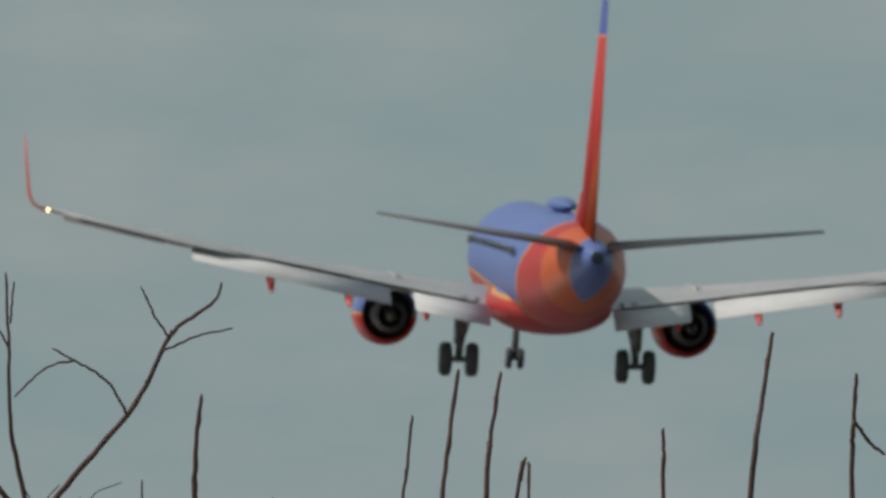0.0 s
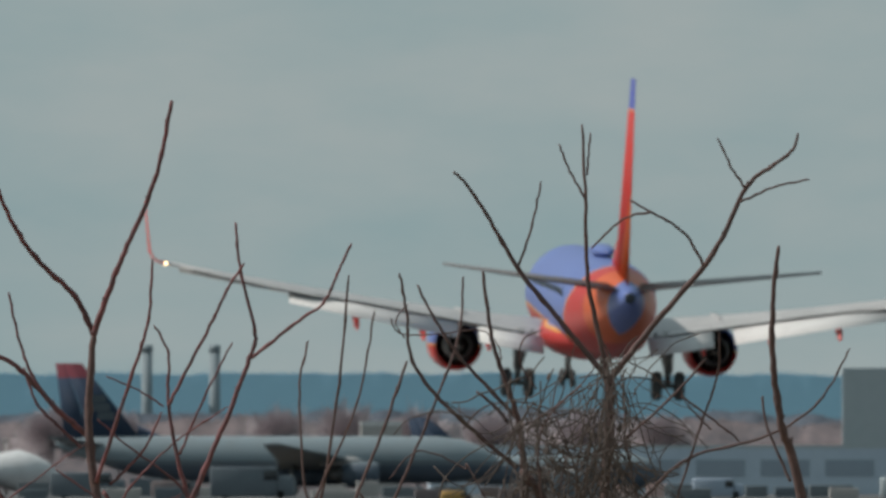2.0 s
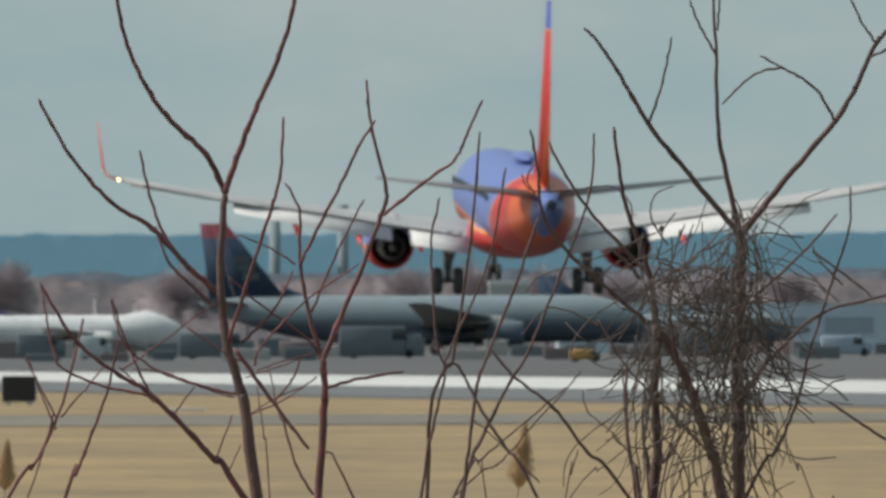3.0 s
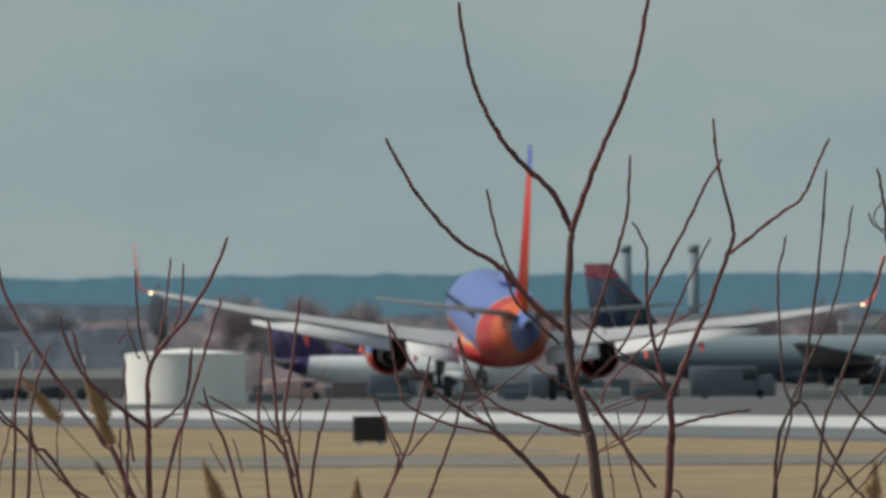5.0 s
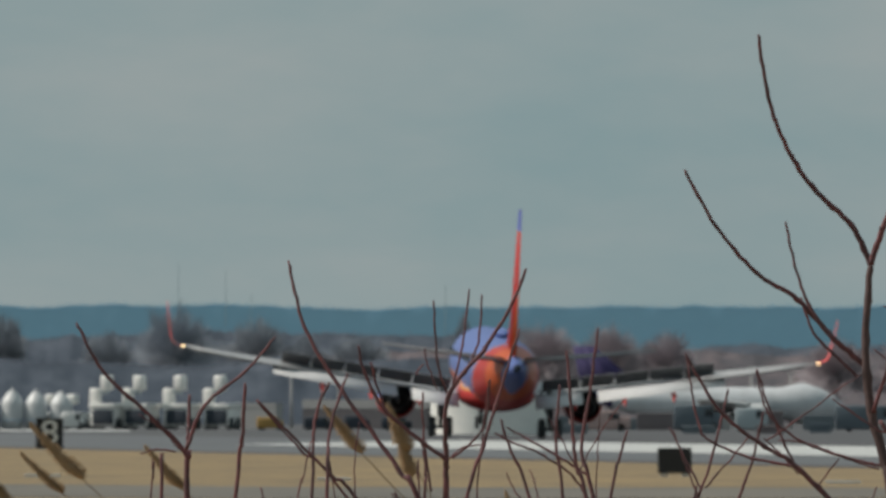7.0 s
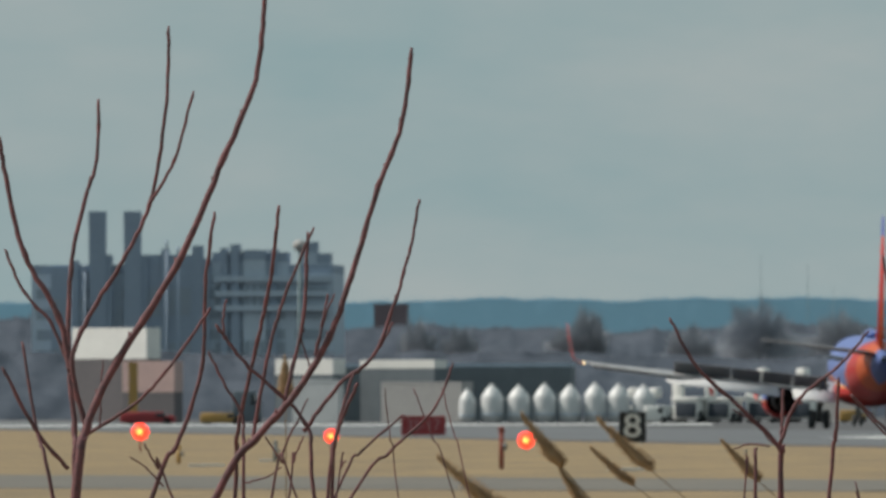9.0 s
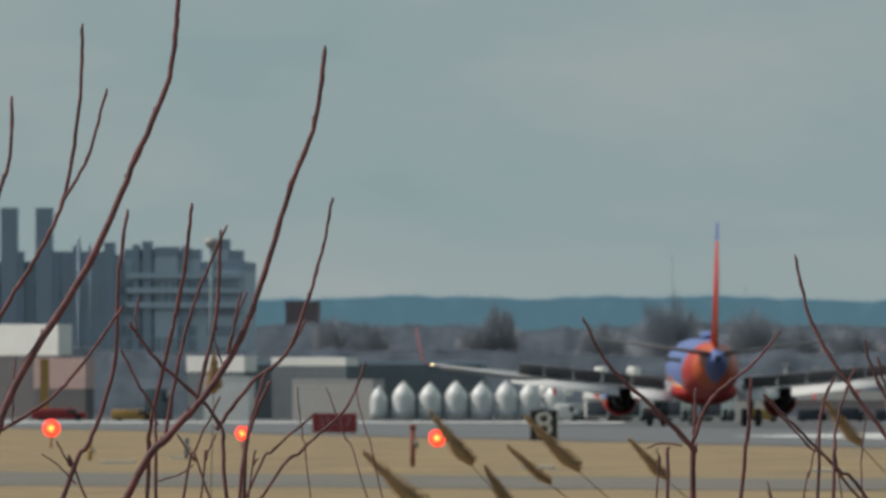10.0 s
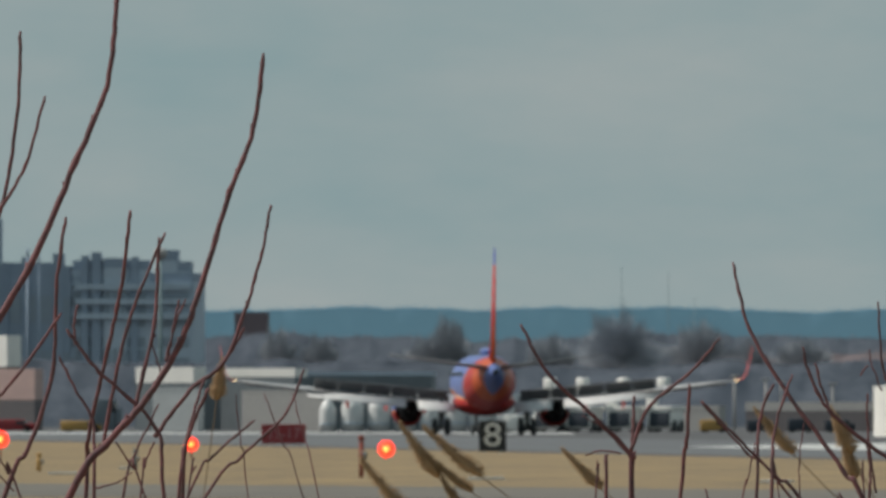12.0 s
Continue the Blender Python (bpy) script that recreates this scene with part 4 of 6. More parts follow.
def service_truck(u, d, v_top, label):
    """A white truck seen head-on with a tall boom cabin."""
    p, h = spot(u, d), height(v_top, d)
    thing = holder("service_truck", pose(p.x, p.y, 0, 0, 0, -24), label, "truck", "white service trucks")
    bm = bmesh.new()
    box(bm, -1.05, 1.05, 0.3, 2.6, 0.25, h * 0.40, 0.1)
    part("body", bm, M_SKIN, thing, "white truck body")
    bm = bmesh.new()
    box(bm, -1.15, 1.15, 0.25, 2.7, h * 0.40, h * 0.48, 0.04)
    part("roof_rack", bm, M_SKIN, thing)
    bm = bmesh.new()
    box(bm, -0.80, 0.95, 0.18, 0.34, h * 0.10, h * 0.37, 0.04)
    part("front_panel", bm, M_CABDARK, thing, "dark cab front with windscreen")
    bm = bmesh.new()
    box(bm, -1.42, -0.62, 0.9, 1.6, h * 0.36, h * 0.76, 0.12)
    part("boom", bm, M_SKIN, thing)
    bm = bmesh.new()
    box(bm, -0.75, 0.10, 1.1, 1.4, h * 0.66, h * 0.76, 0.04)
    part("boom_arm", bm, M_HANGAR, thing)
    bm = bmesh.new()
    box(bm, -0.40, 0.42, 0.7, 1.6, h * 0.72, h, 0.14)
    part("boom_cabin", bm, M_SKIN, thing)
    for x in (-0.95, 0.95):
        for y in (0.9, 2.1):
            bm = bmesh.new()
            pipe(bm, (x - 0.16, y, 0.48), (x + 0.16, y, 0.48), 0.48, None, 20)
            part("wheel", bm, M_TIRE, thing)
    return thing


for u in (178, 236, 308, 379):
    service_truck(u, 1830, 228, "white service truck with a raised boom cabin")
for u in (80, 118):
    service_truck(u, 1900, 262, "white service truck parked with its boom down")

# round white fuel tank
p = spot(868, 1480)
tank = holder("fuel_tank", pose(p.x, p.y, 0), "large round white fuel tank catching the sun", "tank")
bm = bmesh.new()
drum(bm, 0, 0, 3.75, -0.1, height(246, 1480), 64)
smooth_by_angle(part("shell", bm, M_TANK, tank))
bm = bmesh.new()
drum(bm, 0, 0, 3.78, height(246, 1480), height(243, 1480), 64, 3.78, 0.28)
smooth_by_angle(part("roof", bm, M_SKIN, tank))


def vehicle(u, d, w, h, mat, label, name="van", cab=0.6):
    """A small vehicle seen from the side."""
    p = spot(u, d)
    thing = holder(name, pose(p.x, p.y, 0), label, "vehicle")
    bm = bmesh.new()
    box(bm, -w / 2, w / 2 * cab, 0, 2.0, 0.16, h, 0.1)
    part("body", bm, mat, thing)
    bm = bmesh.new()
    box(bm, w / 2 * cab, w / 2, 0.05, 1.95, 0.16, h * 0.72, 0.1)
    part("cab", bm, mat, thing)
    bm = bmesh.new()
    box(bm, w / 2 * cab - w * 0.16, w / 2 * cab + 0.05, -0.02, 2.02, h * 0.58, h * 0.9, 0.03)
    part("glazing", bm, M_GLASS, thing)
    for x in (-w * 0.32, w * 0.34):
        bm = bmesh.new()
        pipe(bm, (x, 0.05, 0.3), (x, 1.95, 0.3), 0.3, None, 18)
        part("wheel", bm, M_TIRE, thing)
    return thing


rv = random.Random(9)
for u, d, w, h, mat, label in (
        (1062, 1700, 4.4, 1.5, M_BLUSH, "pale pink-lit baggage truck on the apron"), (1235, 1760, 3.6, 1.9, M_FRONTDARK, "dark van on the apron"),
        (1330, 1720, 2.4, 1.7, M_HANGAR, "small grey van on the apron"), (1545, 1690, 5.4, 1.9, M_FRONTDARK, "dark ground vehicle on the apron"),
        (1700, 1660, 3.4, 1.3, M_CLUTTER2, "red-brown tug on the apron"), (1835, 1700, 6.0, 2.3, M_FRONTDARK, "dark stair truck on the apron"),
        (2197, 1400, 1.8, 0.75, M_YELLOW, "orange loader beside the runway"), (2420, 1720, 4.4, 2.0, M_FRONTDARK, "dark box truck on the apron"),
        (2660, 1700, 3.6, 1.5, M_PANEL, "grey van on the apron"), (3010, 1700, 5.0, 1.6, M_HANGAR, "grey truck on the apron"),
        (478, 1780, 2.0, 1.0, M_YELLOW, "yellow cart beside the runway"), (128, 1800, 1.7, 1.35, M_SKIN, "white van catching the sun beside the tanks"),
        (563, 1790, 2.2, 1.0, M_CABDARK, "dark car parked before the pale shed"), (632, 1790, 1.9, 1.1, M_CABDARK, "dark car parked before the pale shed"), (702, 1790, 2.3, 1.0, M_CABDARK, "dark car parked before the pale shed"), (-640, 1800, 3.2, 0.9, M_YELLOW, "yellow cart near the sheds"),
        (-770, 1800, 4.2, 1.0, M_SIGNRED, "red low vehicle near the sheds"), (-595, 1800, 2.2, 2.6, M_FRONTDARK, "dark cab by the white trailer")):
    vehicle(u, d, w, h, mat, label)


# ---- poles, masts, pads ----
def lamp_pole(u, d, v, mat, label):
    p, h = spot(u, d), height(v, d)
    thing = holder("lamp_pole", pose(p.x, p.y, 0), label, "pole", "thin poles on the field")
    bm = bmesh.new()
    drum(bm, 0, 0, 0.13, 0, h, 10, 0.09)
    part("shaft", bm, mat, thing)
    bm = bmesh.new()
    box(bm, -0.35, 0.35, -0.15, 0.15, h, h + 0.14, 0.03)
    part("lamp_head", bm, mat, thing)
    return thing


for u, v in ((516, 226), (571, 232), (598, 236), (690, 240), (1330, 215), (1400, 225)):
    lamp_pole(u, 1980, v, M_BEIGE, "pale thin light pole")
for u, v in ((399, 42), (316, 30), (445, 86), (788, 68)):
    p, h = spot(u, 3300), height(v, 3300)
    mast = holder("radio_mast", pose(p.x, p.y, 0), "thin hazy radio mast on the skyline", "mast", "radio masts")
    bm = bmesh.new()
    pipe(bm, (0, 0, 0), (0, 0, h), 0.07, 0.04, 6)
    for k in range(6):
        z = h * (0.35 + 0.1 * k)
        pipe(bm, (-0.16, 0, z), (0.16, 0, z), 0.03, 0.03, 4)
    part("shaft", bm, M_HAZYSTEEL, mast)
for u, d, w in ((-668, 590, 0.85), (75, 545, 0.8), (1492, 500, 0.75), (-560, 640, 0.4), (590, 520, 0.7)):
    p = spot(u, d)
    bm = bmesh.new()
    box(bm, -w / 2, w / 2, 0, 1.2, -0.05, 0.055, 0.01)
    pad = tagged(part("concrete_pad", bm, M_CONCRETE, None, "", False), "pale concrete pad set in the dry grass", "pad", "concrete pads")
    pad.matrix_world = pose(p.x, p.y, 0)
block("crane_base", -803, -788, 214, 1935, M_YELLOW, "narrow yellow loading tower", "tower", M_YELLOW, 0, 1.0)


def container(u, d, w, h, mat, label):
    """A ribbed cargo container or cart on small wheels."""
    p = spot(u, d)
    thing = holder("cargo_container", pose(p.x, p.y, 0), label, "container", "cargo containers on the apron")
    bm = bmesh.new()
    box(bm, -w / 2, w / 2, 0, 2.0, 0.3, h, 0.05)
    part("body", bm, mat, thing, smooth=False)
    for k in range(5):
        bm = bmesh.new()
        x = -w / 2 + w * (k + 0.5) / 5
        box(bm, x - 0.04, x + 0.04, -0.02, 0.0, 0.35, h - 0.05)
        part("rib", bm, mat, thing, smooth=False)
    bm = bmesh.new()
    box(bm, -w / 2 + 0.02, w / 2 - 0.02, 0.02, 1.9, 0.0, 0.3)
    part("skid", bm, mat, thing, smooth=False)
    return thing


rc = random.Random(4)
for d, gap, tall in ((1830, 40, 1.6), (1560, 260, 0.9)):
    u = 1010
    while u < 2900:
        w = rc.uniform(1.4, 3.4)
        container(u, d + rc.uniform(-40, 40), w, tall * rc.uniform(0.5, 1.0), *rc.choice(((M_CLUTTER, "low hazy grey cargo container on the apron"), (M_CLUTTER, "low hazy grey cargo container on the apron"), (M_CLUTTER2, "low hazy brown cargo container on the apron"), (M_BLUSH, "low faded pink cargo container on the apron"), (M_FRONTDARK, "low dark blue-grey cargo container on the apron"), (M_BEIGE, "low pale cargo container on the apron"))))
        u += w / (STEP * d) + rc.uniform(0, gap)


# ---- shrubs before the stand ----
def tube(bm, pts, radii, n=8):
    rings, side = [], None
    for i, p in enumerate(pts):
        w = (pts[min(i + 1, len(pts) - 1)] - pts[max(i - 1, 0)]).normalized()
        side = (side - w * side.dot(w)).normalized() if side else w.orthogonal().normalized()
        t = w.cross(side)
        rings.append([tuple(p + (side * math.cos(k) + t * math.sin(k)) * radii[i]) for k in (2 * math.pi * j / n for j in range(n))])
    return loft(bm, rings)


def curve_through(pts, per=7):
    out = []
    for i in range(len(pts) - 1):
        a, b, c, d = pts[max(i - 1, 0)], pts[i], pts[i + 1], pts[min(i + 2, len(pts) - 1)]
        for k in range(per):
            t = k / per
            out.append(0.5 * ((2 * b) + (c - a) * t + (2 * a - 5 * b + 4 * c - d) * t * t + (3 * b - a - 3 * c + d) * t ** 3))
    return out + [pts[-1]]


made_limbs = [0]


def shrub(x, y, label):
    return holder("shrub", pose(x, y, 0), label, "shrub", "bare shrubs along the fence line")


def limb(sh, line, thick, thin, rooted=False):
    """One branch: (across, up) points in metres, radius in mm at its foot and tip; a rooted one goes on to the ground."""
    made_limbs[0] += 1
    rnd = random.Random(made_limbs[0])
    depth = rnd.uniform(-0.12, 0.12)
    lean = rnd.uniform(-0.25, 0.25)
    z0 = line[0][1]
    # branches lean to and fro; the farther parts are spread so that the fan keeps its shape from the stand
    foot = sh.matrix_world.translation
    pts = []
    for x, z in line:
        back = depth + (z - z0) * lean
        k = 1 + back / foot.y
        pts.append(Vector(((foot.x + x) * k - foot.x, back, EYE + (z - EYE) * k)))
    if rooted:
        p = pts[0]
        way = (p - pts[1]).normalized()
        mid = p + Vector((way.x * 0.7, 0, min(way.z, -0.6))) * 0.45
        pts = [Vector((mid.x * 0.6 + rnd.uniform(-0.04, 0.04), depth * 0.3, -0.05)), mid] + pts
    path = curve_through(pts, 8)
    n = len(path)
    radii = []
    start = 16 if rooted else 0
    for i, p in enumerate(path):
        f = max(0.0, (i - start) / max(1, n - 1 - start))
        r = thick + (thin - thick) * f ** 0.8
        if i < start:
            r = thick * (1.25 - 0.25 * i / start)
        bud = 1.0 + (0.28 if i % 4 == 0 and i > start + 2 else 0.0) * rnd.random()
        radii.append(r * 0.00091 * bud * rnd.uniform(0.95, 1.06))
        if 0 < i < n - 1:
            path[i] = p + Vector((rnd.uniform(-1, 1), rnd.uniform(-1, 1), rnd.uniform(-1, 1))) * 0.0007
    radii[-1] *= 0.55
    bm = bmesh.new()
    tube(bm, path, radii)
    # short side buds, turn about
    for i in range(start + 3, n - 1, 3):
        if rnd.random() < 0.6:
            w = (path[i + 1] - path[i]).normalized()
            side = Vector((1 if i % 2 else -1, rnd.uniform(-0.6, 0.6), 0.2))
            side = (side - w * side.dot(w) * 0.4).normalized()
            pipe(bm, path[i], path[i] + (side * 0.7 + w).normalized() * radii[i] * 2.3, radii[i] * 0.7, radii[i] * 0.18, 6)
    return part("trunk" if thick > 6.5 else "branch", bm, M_BARK if thick > 6.5 or foot.x > 0.25 else M_TWIG, sh)


sh = shrub(-1.445, 25, "leafless reddish shrub with long upright shoots")
limb(sh, [(0.003, 1.452), (0.015, 1.525), (0.048, 1.596), (0.111, 1.698), (0.162, 1.812), (0.196, 1.895), (0.206, 1.979), (0.210, 2.021)], 5.8, 2.5, True)
limb(sh, [(0.004, 1.453), (0.003, 1.525), (-0.003, 1.597), (-0.001, 1.692), (0.013, 1.764), (0.027, 1.812), (0.029, 1.875)], 3.7, 1.9, True)
limb(sh, [(0.015, 1.528), (0.000, 1.597), (0.025, 1.656), (0.055, 1.704), (0.083, 1.764), (0.100, 1.860), (0.104, 1.952)], 3.2, 1.9)
limb(sh, [(0.083, 1.764), (0.109, 1.809), (0.130, 1.883)], 2.1, 1.7)
limb(sh, [(-0.001, 1.585), (-0.014, 1.645), (-0.050, 1.710), (-0.069, 1.788), (-0.077, 1.836)], 3.7, 2.5)
limb(sh, [(-0.003, 1.591), (-0.023, 1.639), (-0.050, 1.669), (-0.071, 1.716)], 2.1, 1.7)
limb(sh, [(-0.004, 1.483), (-0.039, 1.525), (-0.074, 1.591)], 2.6, 1.9)
limb(sh, [(-0.020, 1.452), (-0.036, 1.519), (-0.053, 1.618)], 2.4, 1.7, True)
limb(sh, [(0.015, 1.519), (0.063, 1.549), (0.099, 1.584), (0.147, 1.653)], 2.1, 1.7)
limb(sh, [(0.084, 1.452), (0.111, 1.507), (0.138, 1.590), (0.142, 1.680), (0.152, 1.755)], 2.9, 1.9, True)
# its finer low twigs
limb(sh, [(0.104, 1.458), (0.091, 1.483), (0.076, 1.510)], 1.3, 1.1, True)
limb(sh, [(0.097, 1.464), (0.080, 1.482), (0.061, 1.496)], 1.1, 0.8)
limb(sh, [(0.030, 1.525), (0.031, 1.566), (0.033, 1.599)], 1.1, 0.8)
sh = shrub(-1.282, 25.5, "leafless dark shrub with leaning shoots")
limb(sh, [(-0.037, 1.449), (0.006, 1.512), (0.049, 1.560), (0.086, 1.621), (0.111, 1.688), (0.141, 1.786), (0.166, 1.853), (0.177, 1.936)], 4.8, 2.5, True)
limb(sh, [(-0.015, 1.449), (-0.012, 1.524), (0.010, 1.621), (0.025, 1.695), (0.033, 1.766)], 2.7, 2.0, True)
limb(sh, [(0.003, 1.505), (0.019, 1.597), (0.040, 1.670), (0.071, 1.742)], 2.4, 1.7)
limb(sh, [(0.037, 1.548), (0.059, 1.646), (0.064, 1.737)], 2.4, 2.0)
limb(sh, [(0.070, 1.449), (0.061, 1.530), (0.000, 1.591), (-0.024, 1.621), (-0.036, 1.637)], 2.4, 1.7, True)
limb(sh, [(-0.026, 1.621), (-0.028, 1.640), (-0.024, 1.664)], 1.6, 1.4)
limb(sh, [(0.059, 1.521), (0.098, 1.572), (0.135, 1.603), (0.159, 1.664), (0.175, 1.719), (0.185, 1.772)], 2.7, 1.7)
limb(sh, [(0.071, 1.603), (0.080, 1.640), (0.086, 1.670)], 1.6, 1.4)
limb(sh, [(0.135, 1.603), (0.147, 1.621), (0.156, 1.639)], 1.6, 1.4)
limb(sh, [(0.110, 1.449), (0.153, 1.499), (0.202, 1.548), (0.221, 1.596)], 1.9, 1.4, True)
limb(sh, [(0.092, 1.449), (0.122, 1.499), (0.168, 1.539)], 1.6, 1.4, True)
limb(sh, [(0.085, 1.449), (0.093, 1.517), (0.113, 1.584)], 2.1, 1.7, True)
limb(sh, [(0.024, 1.449), (0.037, 1.499), (0.064, 1.557)], 1.6, 1.1, True)
# its finer low twigs
limb(sh, [(-0.006, 1.456), (-0.006, 1.512), (-0.008, 1.540), (-0.027, 1.573), (-0.044, 1.609)], 2.1, 1.4, True)
limb(sh, [(0.090, 1.457), (0.093, 1.507), (0.104, 1.543), (0.118, 1.574)], 2.1, 2.0, True)
limb(sh, [(0.044, 1.457), (0.048, 1.488), (0.059, 1.516)], 1.3, 1.1, True)
limb(sh, [(-0.005, 1.465), (0.019, 1.472), (0.035, 1.483)], 1.1, 0.8)
limb(sh, [(0.048, 1.457), (0.035, 1.488), (0.017, 1.516)], 1.3, 1.1, True)
limb(sh, [(0.096, 1.458), (0.100, 1.482), (0.105, 1.490)], 1.1, 0.8, True)
limb(sh, [(0.065, 1.592), (0.057, 1.623), (0.061, 1.632)], 1.1, 0.8)
limb(sh, [(0.074, 1.604), (0.081, 1.641), (0.093, 1.670)], 1.3, 1.1)
limb(sh, [(0.219, 1.457), (0.199, 1.513), (0.178, 1.568)], 0.8, 0.7, True)
limb(sh, [(0.237, 1.457), (0.221, 1.520), (0.209, 1.568)], 0.8, 0.7, True)
limb(sh, [(0.160, 1.457), (0.153, 1.513), (0.147, 1.568)], 0.8, 0.7, True)
sh = shrub(-0.707, 26, "small forked leafless shrub")
limb(sh, [(-0.014, 1.453), (-0.014, 1.498), (-0.050, 1.538), (-0.106, 1.591), (-0.136, 1.645)], 3.6, 1.7, True)
limb(sh, [(-0.014, 1.507), (0.006, 1.554), (0.050, 1.591), (0.084, 1.630)], 2.5, 1.4)
limb(sh, [(-0.014, 1.504), (-0.012, 1.535), (-0.011, 1.566)], 2.2, 1.7)
limb(sh, [(0.040, 1.453), (0.047, 1.516), (0.050, 1.579)], 2.5, 2.0, True)
limb(sh, [(0.162, 1.453), (0.112, 1.504), (0.062, 1.560)], 1.6, 1.1, True)
limb(sh, [(0.124, 1.453), (0.128, 1.541), (0.143, 1.579)], 1.9, 1.7, True)
limb(sh, [(-0.042, 1.453), (-0.042, 1.493)], 2.2, 1.7, True)
# its finer low twigs
limb(sh, [(-0.053, 1.453), (-0.051, 1.473), (-0.052, 1.495)], 1.1, 0.9, True)
limb(sh, [(0.243, 1.453), (0.241, 1.473), (0.241, 1.495)], 1.1, 0.9, True)
limb(sh, [(-0.026, 1.503), (-0.049, 1.505), (-0.065, 1.500)], 1.1, 0.9)
limb(sh, [(-0.017, 1.500), (-0.044, 1.529), (-0.068, 1.544)], 0.8, 0.7)
limb(sh, [(0.149, 1.453), (0.144, 1.479), (0.141, 1.510)], 0.8, 0.7, True)
sh = shrub(-0.406, 24.5, "leafless shrub with fine forking twigs")
limb(sh, [(-0.003, 1.433), (-0.004, 1.499), (-0.001, 1.564), (0.035, 1.611), (0.064, 1.658), (0.079, 1.696)], 3.6, 1.6, True)
limb(sh, [(-0.005, 1.498), (-0.065, 1.546), (-0.088, 1.587), (-0.095, 1.616)], 2.6, 1.3)
limb(sh, [(-0.065, 1.546), (-0.076, 1.575), (-0.082, 1.599)], 1.5, 1.3)
limb(sh, [(-0.023, 1.433), (-0.053, 1.487), (-0.112, 1.569), (-0.150, 1.634), (-0.168, 1.704)], 3.1, 1.6, True)
limb(sh, [(-0.003, 1.567), (-0.013, 1.599), (-0.017, 1.663)], 1.5, 1.1)
limb(sh, [(0.003, 1.575), (0.013, 1.616), (0.020, 1.675)], 1.5, 1.1)
limb(sh, [(0.019, 1.593), (0.030, 1.622), (0.033, 1.669)], 1.5, 1.1)
limb(sh, [(0.013, 1.434), (0.035, 1.511), (0.058, 1.587), (0.073, 1.634)], 2.3, 1.3, True)
limb(sh, [(0.003, 1.499), (0.035, 1.531), (0.042, 1.581)], 1.5, 1.3)
limb(sh, [(-0.129, 1.433), (-0.124, 1.528), (-0.106, 1.587)], 2.1, 1.3, True)
limb(sh, [(-0.082, 1.433), (-0.123, 1.481), (-0.164, 1.522), (-0.200, 1.560)], 2.1, 1.3, True)
limb(sh, [(-0.026, 1.433), (-0.025, 1.482), (-0.029, 1.520)], 1.8, 1.3, True)
# its finer low twigs
limb(sh, [(-0.019, 1.464), (-0.025, 1.505), (-0.028, 1.540), (-0.028, 1.568)], 1.3, 1.1)
limb(sh, [(0.026, 1.434), (0.031, 1.493), (0.037, 1.546), (0.041, 1.580)], 1.0, 0.8, True)
limb(sh, [(-0.161, 1.433), (-0.153, 1.475), (-0.144, 1.517)], 1.0, 0.8, True)
limb(sh, [(-0.097, 1.443), (-0.099, 1.493), (-0.094, 1.537)], 0.8, 0.7)
limb(sh, [(-0.001, 1.498), (0.013, 1.510), (0.036, 1.513)], 1.0, 0.8)
limb(sh, [(-0.013, 1.570), (-0.024, 1.599), (-0.026, 1.613)], 1.0, 0.8)
limb(sh, [(-0.027, 1.596), (-0.032, 1.592), (-0.035, 1.586)], 1.0, 0.8)
limb(sh, [(-0.188, 1.433), (-0.192, 1.446), (-0.195, 1.458)], 0.8, 0.7, True)
limb(sh, [(-0.041, 1.433), (-0.052, 1.449), (-0.060, 1.463)], 1.0, 0.8, True)
sh = shrub(-0.254, 24, "low leafless shrub with several thin stems")
limb(sh, [(0.000, 1.436), (-0.014, 1.489), (-0.020, 1.546), (-0.025, 1.610)], 2.3, 1.6, True)
limb(sh, [(0.006, 1.436), (-0.009, 1.506), (-0.000, 1.575), (0.007, 1.633)], 2.3, 1.3, True)
limb(sh, [(0.017, 1.436), (0.029, 1.500), (0.037, 1.529)], 1.8, 1.3, True)
limb(sh, [(-0.026, 1.436), (-0.035, 1.512), (-0.032, 1.575)], 1.8, 1.3, True)
limb(sh, [(-0.057, 1.436), (-0.081, 1.506), (-0.092, 1.540)], 1.8, 1.3, True)
limb(sh, [(-0.003, 1.483), (-0.040, 1.506), (-0.086, 1.532)], 1.5, 1.1)
# its finer low twigs
limb(sh, [(0.001, 1.449), (-0.017, 1.480), (-0.052, 1.505), (-0.081, 1.516), (-0.098, 1.526)], 1.3, 1.1)
limb(sh, [(0.005, 1.454), (0.007, 1.506), (0.009, 1.546)], 0.8, 0.7)
limb(sh, [(-0.014, 1.483), (0.006, 1.521), (0.034, 1.561)], 0.9, 0.7)
limb(sh, [(-0.016, 1.492), (-0.029, 1.518), (-0.043, 1.541)], 0.9, 0.7)
limb(sh, [(0.111, 1.457), (0.098, 1.489), (0.083, 1.529)], 1.0, 0.8)
limb(sh, [(0.098, 1.436), (0.105, 1.455), (0.115, 1.475)], 0.9, 0.7, True)
limb(sh, [(-0.052, 1.454), (-0.058, 1.477), (-0.062, 1.489)], 0.9, 0.7)
limb(sh, [(-0.069, 1.454), (-0.080, 1.472), (-0.086, 1.486)], 0.9, 0.7)
sh = shrub(0.071, 25, "tall leafless shrub with a wide forked crown")
limb(sh, [(-0.015, 1.432), (-0.024, 1.493), (-0.039, 1.547), (-0.045, 1.624), (-0.040, 1.705)], 6.8, 3.9, True)
